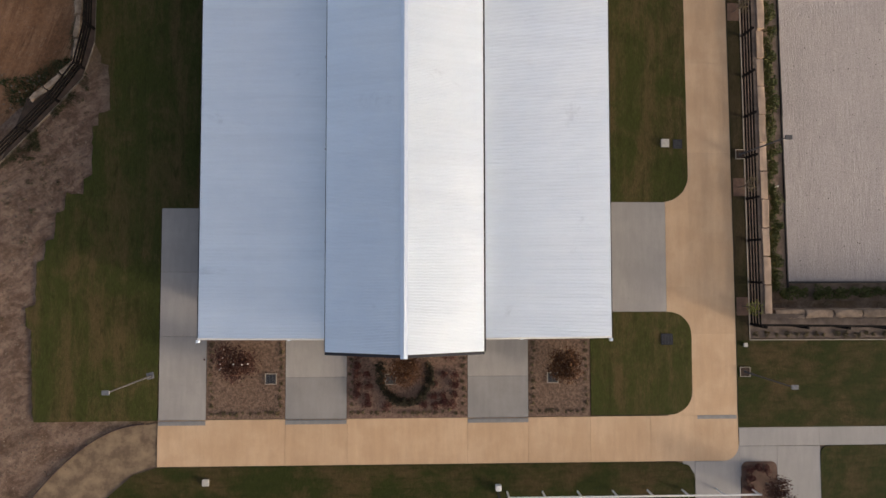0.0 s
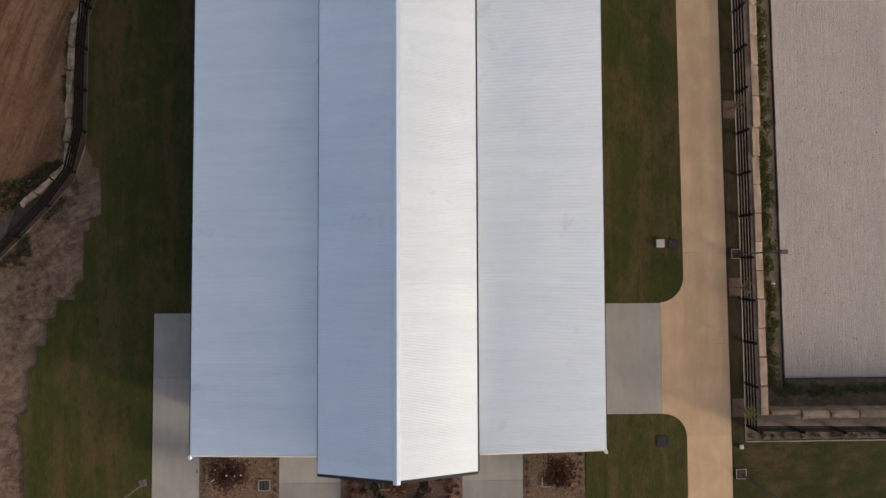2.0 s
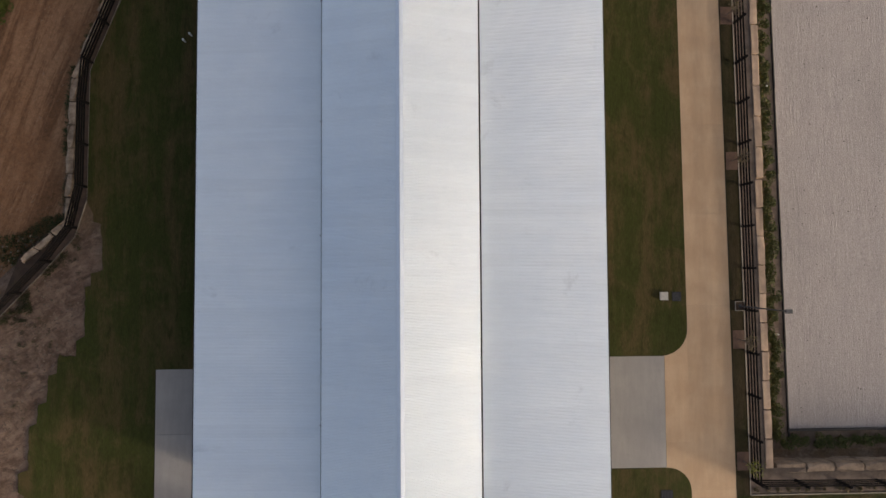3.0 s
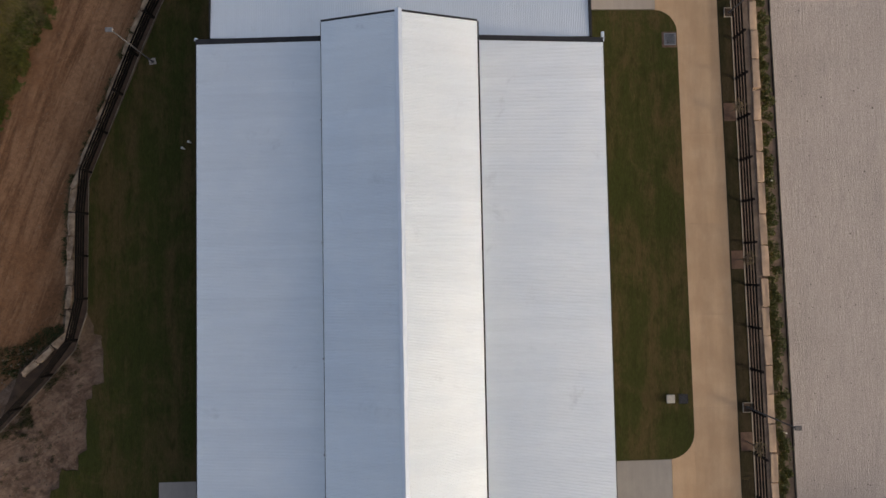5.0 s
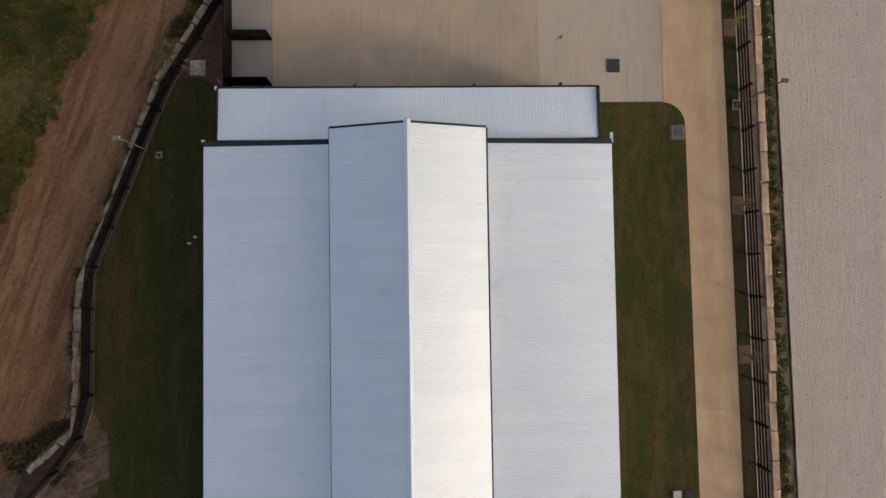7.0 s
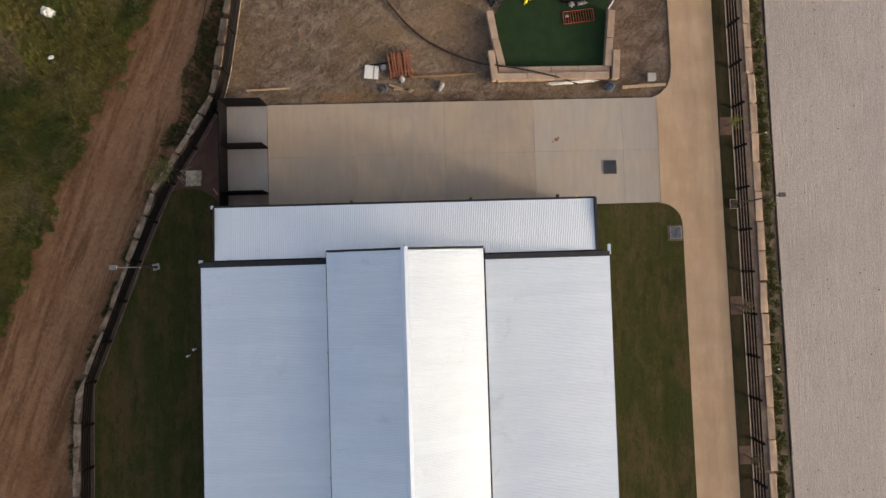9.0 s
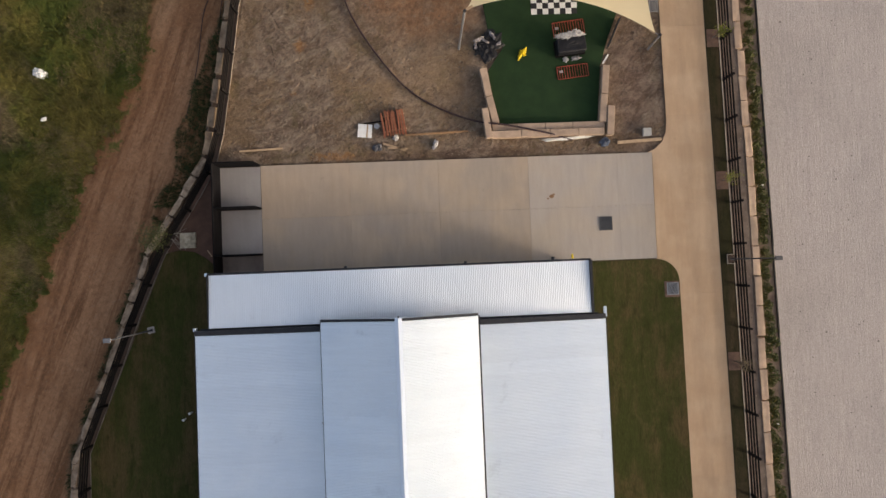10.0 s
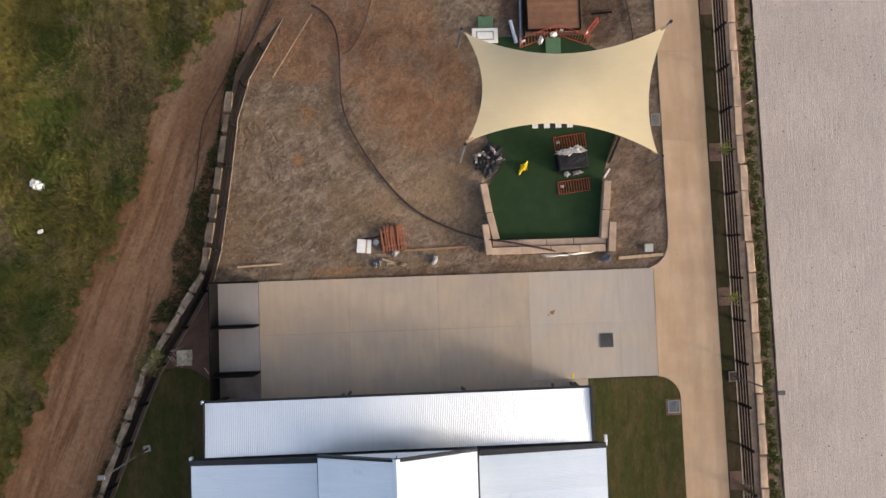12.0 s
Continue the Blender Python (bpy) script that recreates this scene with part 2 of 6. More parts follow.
def terrain():
    k = Mat("bare_earth", 0.95, 0, 0.1)
    streak = k.noise(0.9, 9, (0.8, 1.3, 1), 28, 0.72, False, 0.5)
    fine = k.noise(4, 6, (1, 1, 1), 0, 0.7)
    grey = k.mix(k.ramp(streak, 0.36, 0.66), (0.112, 0.077, 0.055), (0.232, 0.172, 0.128))
    ridge = k.ramp(k.noise(1.7, 6, (0.6, 1.7, 1), 40, 0.74, False, 1.0), 0.52, 0.64)
    # sunlit sides of the furrows, painted as a paler colour by furrow height
    crest_light = k.math("MULTIPLY", k.ramp(k.attr("crest_light"), 0.45, 0.95), k.math("ADD", 0.25, k.math("MULTIPLY", ridge, 0.6)))
    grey = k.mix(crest_light, grey, (0.36, 0.300, 0.236))
    grey = k.mix(k.math("MULTIPLY", ridge, 0.35), grey, (0.30, 0.248, 0.190))
    grey = k.mix(k.math("MULTIPLY", k.ramp(k.noise(0.30, 6), 0.46, 0.62), 0.75), grey, (0.170, 0.115, 0.070))
    grey = k.mix(k.math("MULTIPLY", k.ramp(k.noise(0.55, 6, (1, 1, 1), 0, 0.7), 0.52, 0.66), 0.5), grey, (0.118, 0.095, 0.048))
    clods = k.ramp(k.noise(2.6, 5, (1, 1, 1), 0, 0.75), 0.61, 0.70)
    grey = k.mix(k.math("MULTIPLY", clods, 0.75), grey, (0.055, 0.042, 0.030))
    grey = k.mix(k.math("MULTIPLY", k.attr("warm"), 0.85), grey, k.mix(k.ramp(streak, 0.35, 0.65), (0.115, 0.072, 0.052), (0.245, 0.170, 0.128)))
    tracks = k.noise(0.8, 9, (1.9, 0.16, 1), -20, 0.72, False, 0.6)
    graded = k.noise(0.7, 10, (1.2, 0.7, 1), -35, 0.76, False, 1.2)
    ruts = k.mix(k.attr("road"), graded, tracks)
    scuffed = k.mix(k.ramp(graded, 0.36, 0.64), (0.140, 0.076, 0.043), (0.232, 0.132, 0.076))
    scuffed = k.mix(k.math("MULTIPLY", k.ramp(k.noise(0.45, 7, (1, 1, 1), 0, 0.7), 0.47, 0.62), 0.55), scuffed, (0.175, 0.130, 0.094))
    wheeled = k.mix(k.ramp(tracks, 0.38, 0.60), (0.156, 0.077, 0.038), (0.296, 0.160, 0.087))
    wheeled = k.mix(k.ramp(k.noise(0.25, 6, (1, 1, 1), 0, 0.7), 0.46, 0.66), wheeled, (0.220, 0.110, 0.055))
    red = k.mix(k.attr("road"), scuffed, wheeled)
    m = k.math("ADD", k.attr("red"), k.math("MULTIPLY", k.math("SUBTRACT", k.noise(0.9, 6, (1, 1, 1), 0, 0.7), 0.5), 1.1))
    c = k.mix(k.ramp(m, 0.3, 0.72), grey, red)
    clay = k.math("ADD", k.attr("clay"), k.math("MULTIPLY", k.math("SUBTRACT", k.noise(2.2, 6, (1, 1, 1), 0, 0.75), 0.5), 1.6))
    c = k.mix(k.math("MULTIPLY", k.ramp(clay, 0.45, 0.95), 0.75), c, (0.27, 0.135, 0.055))
    damp = k.math("ADD", k.attr("damp"), k.math("MULTIPLY", k.math("SUBTRACT", k.noise(1.1, 6, (0.7, 1.3, 1), 0, 0.7), 0.5), 2.0))
    c = k.mix(k.math("MULTIPLY", k.ramp(damp, 0.62, 1.05), 0.75), c, (0.068, 0.042, 0.031))
    weeds = k.mix(k.ramp(k.noise(0.5, 5), 0.35, 0.65), (0.064, 0.084, 0.017), (0.125, 0.110, 0.034))
    f = k.math("ADD", k.attr("field"), k.math("MULTIPLY", k.math("SUBTRACT", k.noise(0.7, 8, (1, 1, 1), 0, 0.7), 0.5), 2.4))
    c = k.mix(k.math("MULTIPLY", k.attr("tan"), 0.4), c, (0.36, 0.245, 0.150))
    c = k.mix(k.ramp(f, 0.42, 0.62), c, weeds)
    c = k.vary(c, fine, 0.6)
    scratch = k.noise(3.6, 7, (0.5, 1.9, 1), 33, 0.78, False, 1.4)
    c = k.mix(k.math("MULTIPLY", k.ramp(scratch, 0.57, 0.68), k.math("MULTIPLY", k.math("SUBTRACT", 1.0, k.ramp(f, 0.3, 0.6)), 0.38)), c, (0.33, 0.275, 0.215))
    c = k.mix(k.math("MULTIPLY", k.ramp(scratch, 0.43, 0.33), 0.45), c, (0.050, 0.034, 0.024))
    c = k.vary(c, k.noise(14, 4, (1, 1, 1), 0, 0.7), 0.45)
    scraped = k.math("ADD", k.math("MULTIPLY", streak, 1.2), k.math("ADD", fine, k.math("MULTIPLY", ridge, 0.3)))
    driven = k.math("ADD", k.math("MULTIPLY", ruts, 0.9), k.math("MULTIPLY", fine, 0.35))
    h = k.mix(k.ramp(m, 0.3, 0.72), scraped, driven)
    k.colour(c).bump(h, 1.0, 0.15)
    return k.m


def leafy(name, a, b, spread=0.4, patch=None):
    k = Mat(name, 0.75, 0, 0.2)
    c = k.mix(k.island(), a, b)
    if patch:
        c = k.mix(k.ramp(k.noise(0.22, 4), 0.42, 0.62), c, patch)
    c = k.vary(c, k.noise(1.2, 3), spread)
    k.colour(c)
    return k.m


def sail_cloth():
    k = Mat("cream_shade_cloth", 0.85, 0, 0.15)
    c = k.mix(k.ramp(k.noise(0.5, 3), 0.3, 0.7), (0.79, 0.68, 0.46), (0.83, 0.72, 0.49))
    c = k.vary(c, k.noise(3, 3, (0.3, 3, 1)), 0.04)
    k.colour(c)
    tr = k.t.nodes.new("ShaderNodeBsdfTranslucent")
    k.put(tr.inputs[0], c)
    cl = k.t.nodes.new("ShaderNodeBsdfTransparent")
    m1, m2 = k.t.nodes.new("ShaderNodeMixShader"), k.t.nodes.new("ShaderNodeMixShader")
    m1.inputs[0].default_value, m2.inputs[0].default_value = 0.42, 0.085
    k.t.links.new(k.b.outputs[0], m1.inputs[1])
    k.t.links.new(tr.outputs[0], m1.inputs[2])
    k.t.links.new(m1.outputs[0], m2.inputs[1])
    k.t.links.new(cl.outputs[0], m2.inputs[2])
    k.t.links.new(m2.outputs[0], k.t.nodes["Material Output"].inputs[0])
    return k.m


M_ARENA, M_GROUND, M_SAIL = arena_sand(), terrain(), sail_cloth()
M_HEDGE = leafy("hedge_leaves", (0.048, 0.060, 0.019), (0.100, 0.104, 0.034))
M_RED = leafy("dark_red_leaves", (0.088, 0.032, 0.025), (0.145, 0.060, 0.046))
M_PLUM = leafy("plum_leaves", (0.038, 0.015, 0.011), (0.075, 0.030, 0.020))
M_RUST = leafy("rusty_leaves", (0.105, 0.045, 0.018), (0.060, 0.028, 0.014))
M_DULL = leafy("dull_green_leaves", (0.095, 0.078, 0.038), (0.15, 0.115, 0.062))
M_LIME = leafy("yellow_green_leaves", (0.22, 0.22, 0.03), (0.12, 0.15, 0.025))


def weed_leaves():
    k = Mat("field_weeds", 0.75, 0, 0.2)
    c = k.mix(k.island(), (0.046, 0.066, 0.011), (0.100, 0.110, 0.021))
    dry = k.mix(k.island(), (0.108, 0.094, 0.020), (0.205, 0.164, 0.042))
    dead = k.mix(k.island(), (0.110, 0.084, 0.045), (0.240, 0.178, 0.098))
    c = k.mix(k.ramp(k.noise(0.19, 5, (1, 1, 1), 0, 0.65), 0.40, 0.60), c, dry)
    c = k.mix(k.ramp(k.noise(0.16, 5, (1.4, 0.8, 1), 30, 0.65), 0.53, 0.68), c, dead)
    c = k.vary(c, k.noise(1.2, 4), 0.55)
    k.colour(c)
    return k.m


M_WEED = weed_leaves()
M_STRAW = leafy("straw_weeds", (0.21, 0.155, 0.075), (0.13, 0.105, 0.04), 0.4)
M_POLE = simple("dark_pole_steel", (0.055, 0.055, 0.06), (0.08, 0.08, 0.085), 6, 0.7)
M_LID = simple("off_white_plastic", (0.45, 0.425, 0.38), (0.37, 0.35, 0.315), 5, 0.6)
M_BARK = simple("grey_bark", (0.12, 0.09, 0.07), (0.17, 0.13, 0.10), 8, 0.9)


# ---- mesh helpers ----
def mesh_ob(name, bm, material, parent=None, label=""):
    me = bpy.data.meshes.new(name)
    bm.to_mesh(me)
    bm.free()
    me.materials.append(material)
    ob = new(name, me)
    if parent:
        ob.parent = parent
    if label:
        ob["label"] = label
    return ob


def part(name, bm, material, parent, label=""):
    return mesh_ob(name, bm, material, parent, label)


def thing(name, x, y, z=0.0, label="", category="", group="", kind="", turn=0.0):
    ob = new(name)
    ob.empty_display_size = 0.2
    ob.matrix_basis = pose(x, y, z, 0, 0, turn)
    return tagged(ob, label, category, group, kind)


def box(x0, x1, y0, y1, z0, z1, bevel=0.0, bm=None):
    own = bmesh.new()
    bmesh.ops.create_cube(own, size=1.0)
    for v in own.verts:
        v.co = Vector((x0 + (v.co.x + 0.5) * (x1 - x0), y0 + (v.co.y + 0.5) * (y1 - y0), z0 + (v.co.z + 0.5) * (z1 - z0)))
    if bevel:
        bmesh.ops.bevel(own, geom=own.edges[:], offset=bevel, segments=1, affect="EDGES")
    if bm is None:
        return own
    me = bpy.data.meshes.new("join")
    own.to_mesh(me)
    own.free()
    bm.from_mesh(me)
    bpy.data.meshes.remove(me)
    return bm


def tube(a, b, r0, r1=None, n=8, bm=None):
    """A tapered round bar from a to b."""
    bm = bm or bmesh.new()
    a, b = Vector(a), Vector(b)
    r1 = r0 if r1 is None else r1
    q = (b - a).to_track_quat("Z", "Y").to_matrix()
    rings = []
    for c, r in ((a, r0), (b, r1)):
        rings.append([bm.verts.new(c + q @ Vector((r * math.cos(6.2832 * i / n), r * math.sin(6.2832 * i / n), 0))) for i in range(n)])
    for i in range(n):
        bm.faces.new((rings[0][i], rings[0][(i + 1) % n], rings[1][(i + 1) % n], rings[1][i]))
    bm.faces.new(rings[0][::-1])
    bm.faces.new(rings[1])
    return bm


def beam(a, b, w, h, bm=None):
    """A square-edged bar from a to b: w across in plan, h in height."""
    bm = bm or bmesh.new()
    a, b = Vector(a), Vector(b)
    d = (b - a).normalized()
    s = Vector((-d.y, d.x, 0))
    s = s.normalized() * (w / 2) if s.length > 1e-6 else Vector((w / 2, 0, 0))
    u = d.cross(s).normalized() * (h / 2)
    ends = [[bm.verts.new(c + s * i + u * j) for i, j in ((-1, -1), (1, -1), (1, 1), (-1, 1))] for c in (a, b)]
    for i in range(4):
        bm.faces.new((ends[0][i], ends[0][(i + 1) % 4], ends[1][(i + 1) % 4], ends[1][i]))
    bm.faces.new(ends[0][::-1])
    bm.faces.new(ends[1])
    return bm


def prism(pts, z0, z1):
    """A flat slab with the outline pts."""
    bm = bmesh.new()
    top = [bm.verts.new((x, y, z1)) for x, y in pts]
    low = [bm.verts.new((x, y, z0)) for x, y in pts]
    f = bm.faces.new(top)
    n = len(pts)
    for i in range(n):
        bm.faces.new((top[i], low[i], low[(i + 1) % n], top[(i + 1) % n]))
    bmesh.ops.recalc_face_normals(bm, faces=bm.faces[:])
    f.normal_update()
    if f.normal.z < 0:
        bmesh.ops.reverse_faces(bm, faces=bm.faces[:])
    bmesh.ops.triangulate(bm, faces=[f])
    return bm


def rounded(x0, x1, y0, y1, radii):
    """A rectangle with corner radii in the order SW, SE, NE, NW."""
    pts = []
    for (cx, cy, a0), r in zip(((x0, y0, 180), (x1, y0, 270), (x1, y1, 0), (x0, y1, 90)), radii):
        if r == 0:
            pts.append((cx, cy))
            continue
        ox, oy = cx + (r if cx == x0 else -r), cy + (r if cy == y0 else -r)
        pts += [(ox + r * math.cos(radians(a0 + 90 * i / 8)), oy + r * math.sin(radians(a0 + 90 * i / 8))) for i in range(9)]
    return pts


def ragged(pts, step=0.5, amount=0.12, seed=3):
    """The open line pts with small uneven steps."""
    rnd, out = random.Random(seed), []
    for (ax, ay), (bx, by) in zip(pts, pts[1:]):
        n = max(1, int(math.hypot(bx - ax, by - ay) / step))
        for i in range(n):
            k = i / n
            out.append((ax + (bx - ax) * k + rnd.uniform(-amount, amount), ay + (by - ay) * k + rnd.uniform(-amount, amount)))
    return out


def drift(y):
    """The drive, its fence and the arena lean a little west towards the north."""
    return -0.0135 * max(0.0, y)


def stations(line, step):
    """Points every step metres along a polyline, with the direction there."""
    out, left = [], 0.0
    for (ax, ay), (bx, by) in zip(line, line[1:]):
        d = math.hypot(bx - ax, by - ay)
        s = left
        while s < d:
            out.append((ax + (bx - ax) * s / d, ay + (by - ay) * s / d, math.atan2(by - ay, bx - ax)))
            s += step
        left = s - d
    return out


# ---- ground: one sheet with the lower road on the west and the lower arena on the east ----
WALL_LINE = [(-26.15, 10.2), (-23.3, 12.75), (-23.0, 22.0), (-20.2, 29.0), (-18.0, 35.0), (-14.15, 41.2), (-13.25, 46.4), (-12.6, 50.0), (-11.6, 54.5), (-8.6, 60.0), (-4.0, 66.0)]
KERB_LINE = [(-33.0, 1.0), (-27.75, 6.2), (-24.65, 9.5), (-22.7, 11.75), (-22.3, 13.05), (-21.95, 14.2), (-21.9, 22.5), (-20.0, 27.35), (-18.85, 30.4), (-17.75, 33.05), (-16.82, 35.1), (-15.9, 36.55), (-14.5, 38.75), (-13.55, 40.4), (-12.95, 42.7), (-12.35, 46.5), (-12.05, 48.6), (-11.7, 51.2), (-10.9, 53.8), (-8.6, 57.8)]
FIELD_LINE = [(-45.0, -8.0), (-34.0, 13.0), (-28.6, 25.8), (-23.4, 38.0), (-21.4, 42.0), (-19.8, 45.0), (-18.6, 48.0), (-18.0, 50.0), (-17.1, 53.0), (-15.3, 55.8), (-11.6, 59.5), (-8.5, 66.0), (0.0, 90.0)]


def side_of(line, X, Y):
    """Distance from a polyline, positive on its right-hand (east) side."""
    best = np.full(X.shape, 1e9)
    sign = np.ones(X.shape)
    for (ax, ay), (bx, by) in zip(line, line[1:]):
        dx, dy = bx - ax, by - ay
        k = np.clip(((X - ax) * dx + (Y - ay) * dy) / (dx * dx + dy * dy), 0, 1)
        d = np.hypot(X - ax - k * dx, Y - ay - k * dy)
        near = d < best
        sign = np.where(near, np.where((X - ax) * dy - (Y - ay) * dx > 0, 1.0, -1.0), sign)
        best = np.where(near, d, best)
    return best * sign


def smooth(v, lo, hi):
    k = np.clip((v - lo) / (hi - lo), 0, 1)
    return k * k * (3 - 2 * k)


def spread(lo, hi, step, fine_lo, fine_hi, fine):
    """Grid lines: coarse from lo to hi, finer in between, and thinning out to the horizon."""
    core = np.concatenate((np.arange(lo, fine_lo, step), np.arange(fine_lo, fine_hi, fine), np.arange(fine_hi, hi + step, step)))
    out = np.array([3, 8, 18, 40, 90, 200, 450, 900])
    return np.concatenate((lo - out[::-1], core, core[-1] + out))


def ground_height(X, Y):
    west = side_of(WALL_LINE, X, Y)
    low = -0.6 * smooth(-west, 0.05, 0.45) - 0.6 * smooth(-west, 1.0, 12.0)
    z = low * smooth(Y, 3.0, 13.0)
    east = X - 22.1 - np.where(Y > 0, -0.0135 * Y, 0)
    arena = smooth(east, 0.0, 0.35) * smooth(Y, -3.75, -3.4)
    bank = -1.32 - 0.2 * smooth(east, 0.6, 1.9) * smooth(Y, -2.9, -1.9)
    return np.where(X > 10, bank * arena, z) - 0.06


def hump(X, Y, x, y, rx, ry):
    return np.exp(-(((X - x) / rx) ** 2 + ((Y - y) / ry) ** 2))


def furrow(x, y):
    """Scraped earth: sharp crests that run north-east and bend as the machine turned."""
    bend = 0.9 * noise.noise(Vector((x * 0.16, y * 0.16, 2.0)))
    a = 0.72 + 0.5 * bend
    u, v = x * math.cos(a) + y * math.sin(a), y * math.cos(a) - x * math.sin(a)
    w = 0.5 * noise.noise(Vector((x * 0.7, y * 0.7, 8.0)))
    big = 1 - abs(noise.noise(Vector((u * 0.42, (v + w) * 1.35, 1.0)))) * 2.4
    small = 1 - abs(noise.noise(Vector((u * 1.1, (v + w) * 3.6, 5.0)))) * 2.4
    return 0.6 * big + 0.4 * small


def make_ground():
    xs, ys = spread(-40, 44, 0.4, -13.6, 17.2, 0.13), spread(-26, 74, 0.4, 40.4, 60.6, 0.13)
    X, Y = np.meshgrid(xs, ys)
    Z = ground_height(X, Y)
    nx, ny = len(xs), len(ys)
    rough = np.array([noise.fractal(Vector((x * 0.55, y * 0.55, 3.1)), 0.8, 2.0, 3) for x, y in zip(X.ravel(), Y.ravel())]).reshape(X.shape)
    bare = smooth(-side_of(WALL_LINE, X, Y), 0.5, 2.0)
    lot = smooth(Y, 40.7, 41.4) * smooth(-X, -16.2, -15.8) * smooth(X, -13.4, -12.6)
    core = (np.abs(X) < 60) & (np.abs(Y) < 100)
    west = smooth(-side_of(WALL_LINE, X, Y), 0.2, 0.9) * smooth(Y, 4.0, 11.0)
    patch = hump(X, Y, 0.2, 52.0, 4.4, 4.0) * 1.1 + 0.9 * smooth(Y, 52.2, 55.0) * smooth(-X, -4, 2)
    red = np.clip(np.maximum(west, patch), 0, 1)
    soil = smooth(-X, 20.0, 22.0) * smooth(-Y, -13.0, -11.0)
    scraped = np.clip((lot * (1 - 0.8 * np.clip(patch, 0, 1))) + 0.8 * soil, 0, 1)
    rows = np.zeros(X.shape)
    for i, k in zip(*np.nonzero(scraped > 0.01)):
        rows[i, k] = furrow(X[i, k], Y[i, k])
    Z = Z + np.where(core, 0.05 * rough * np.clip(bare + 0.5 * lot * smooth(-X, -3.4, -3.0), 0, 1), 0) + 0.045 * np.clip(rows - 0.2, -0.4, 1) * scraped
    me = bpy.data.meshes.new("ground")
    idx = np.arange(nx * ny).reshape(ny, nx)
    quads = np.stack((idx[:-1, :-1], idx[:-1, 1:], idx[1:, 1:], idx[1:, :-1]), -1).reshape(-1, 4)
    me.from_pydata(np.stack((X, Y, Z), -1).reshape(-1, 3).tolist(), [], quads.tolist())
    field = smooth(-side_of(FIELD_LINE, X, Y), -2.2, 2.2)
    far = (X < -60) | (X > 60) | (Y > 90) | (Y < -40)
    field = np.where(far, 1.0, field)
    tan = smooth(-side_of(FIELD_LINE, X, Y), -2.6, 0.0) * smooth(Y, 46.0, 53.0) + 0.9 * hump(X, Y, 0.0, 45.9, 4.2, 2.6)
    clay = hump(X, Y, -7.17, 51.4, 0.55, 0.8) + hump(X, Y, -7.83, 48.43, 0.6, 0.6) + 0.8 * hump(X, Y, -8.4, 45.2, 0.45, 0.35) + 0.8 * hump(X, Y, -5.9, 41.0, 2.6, 0.55)
    damp = 0.9 * hump(X, 0 * Y, 1.0, 0.0, 14.0, 1.0) * smooth(-Y, -42.0, -40.9) * smooth(X, -13.0, -12.0) * smooth(-X, -13.5, -12.5) + 1.9 * hump(X, Y, 12.5, 58.6, 1.8, 3.0) + 1.5 * hump(X, Y, 6.5, 58.0, 1.0, 2.0)
    # mask for the light painted on the furrow tops
    crest_light = np.clip(rows, 0, 1) * scraped
    for key, val in (("red", red), ("field", field), ("tan", tan), ("clay", clay), ("damp", damp), ("crest_light", crest_light), ("warm", np.clip(soil + 0.9 * hump(X, Y, 14.0, 46.0, 1.4, 5.0), 0, 1)), ("road", west)):
        at = me.attributes.new(key, "FLOAT", "POINT")
        at.data.foreach_set("value", val.ravel().astype(np.float32))
    me.polygons.foreach_set("use_smooth", [True] * len(me.polygons))
    me.materials.append(M_GROUND)
    return tagged(new("ground", me), "bare red-brown earth with wheel tracks and weedy field", "ground", kind="structure")


make_ground()

# ---- lawns ----
def make_lawn(name, pts, material, label, z=0.035):
    return tagged(mesh_ob(name, prism(pts, -0.10, z), material), label, "lawn", kind="structure")


west_edge = [(-13.0, -4.0), (-13.0, 31.0), (-13.5, 33.9), (-14.2, 34.6), (-15.0, 35.1), (-16.0, 35.25), (-16.85, 35.05), (-19.4, 28.6), (-21.9, 22.5), (-21.98, 14.1)]
soil_edge = ragged([(-21.5, 13.2), (-21.53, 12.72), (-21.03, 12.63), (-20.92, 9.64), (-21.66, 9.47), (-21.65, 8.6), (-21.98, 8.53), (-21.97, 5.4), (-22.5, 5.2), (-22.5, 4.2), (-23.55, 4.25), (-23.62, 3.1), (-24.18, 3.05), (-24.22, 1.38), (-24.74, 1.25), (-24.77, -0.04), (-25.29, -0.15), (-25.3, -2.84), (-25.86, -3.1), (-25.88, -4.22), (-25.5, -4.5), (-25.32, -10.2)], 0.3, 0.06)
make_lawn("lawn_west", west_edge + soil_edge + [(-25.2, -10.25), (-17.56, -10.22), (-17.5, 3.3), (-13.0, 3.3)], M_LAWN, "mown dark green lawn with worn brown streaks")
east_edge = [(x - (0.0085 * max(0.0, y - 5.0) if x > 14 else 0.0), y) for x, y in rounded(10.6, 16.85, 3.8, 33.45, (0, 1.75, 1.5, 0))]
make_lawn("lawn_east", east_edge, M_LAWN, "mown green lawn with worn brown patches")
make_lawn("lawn_corner", rounded(10.2, 16.9, -10.12, -3.45, (0, 1.5, 1.5, 0)), M_LAWN, "small mown green lawn with rounded corners")
make_lawn("lawn_front", [(-19.0, -13.6), (-17.5, -13.16), (15.7, -13.16), (16.6, -13.4), (16.95, -14.0), (16.95, -15.6), (3.5, -15.6), (3.5, -40.0), (-36.0, -40.0), (-24.0, -18.0)], M_LAWN3, "front lawn of dark green grass")
make_lawn("lawn_roadside", [(19.90, -10.98), (60.0, -10.9), (60.0, -5.4), (20.95, -5.33), (19.9, -5.33)], M_LAWN3, "roadside lawn of browning grass")
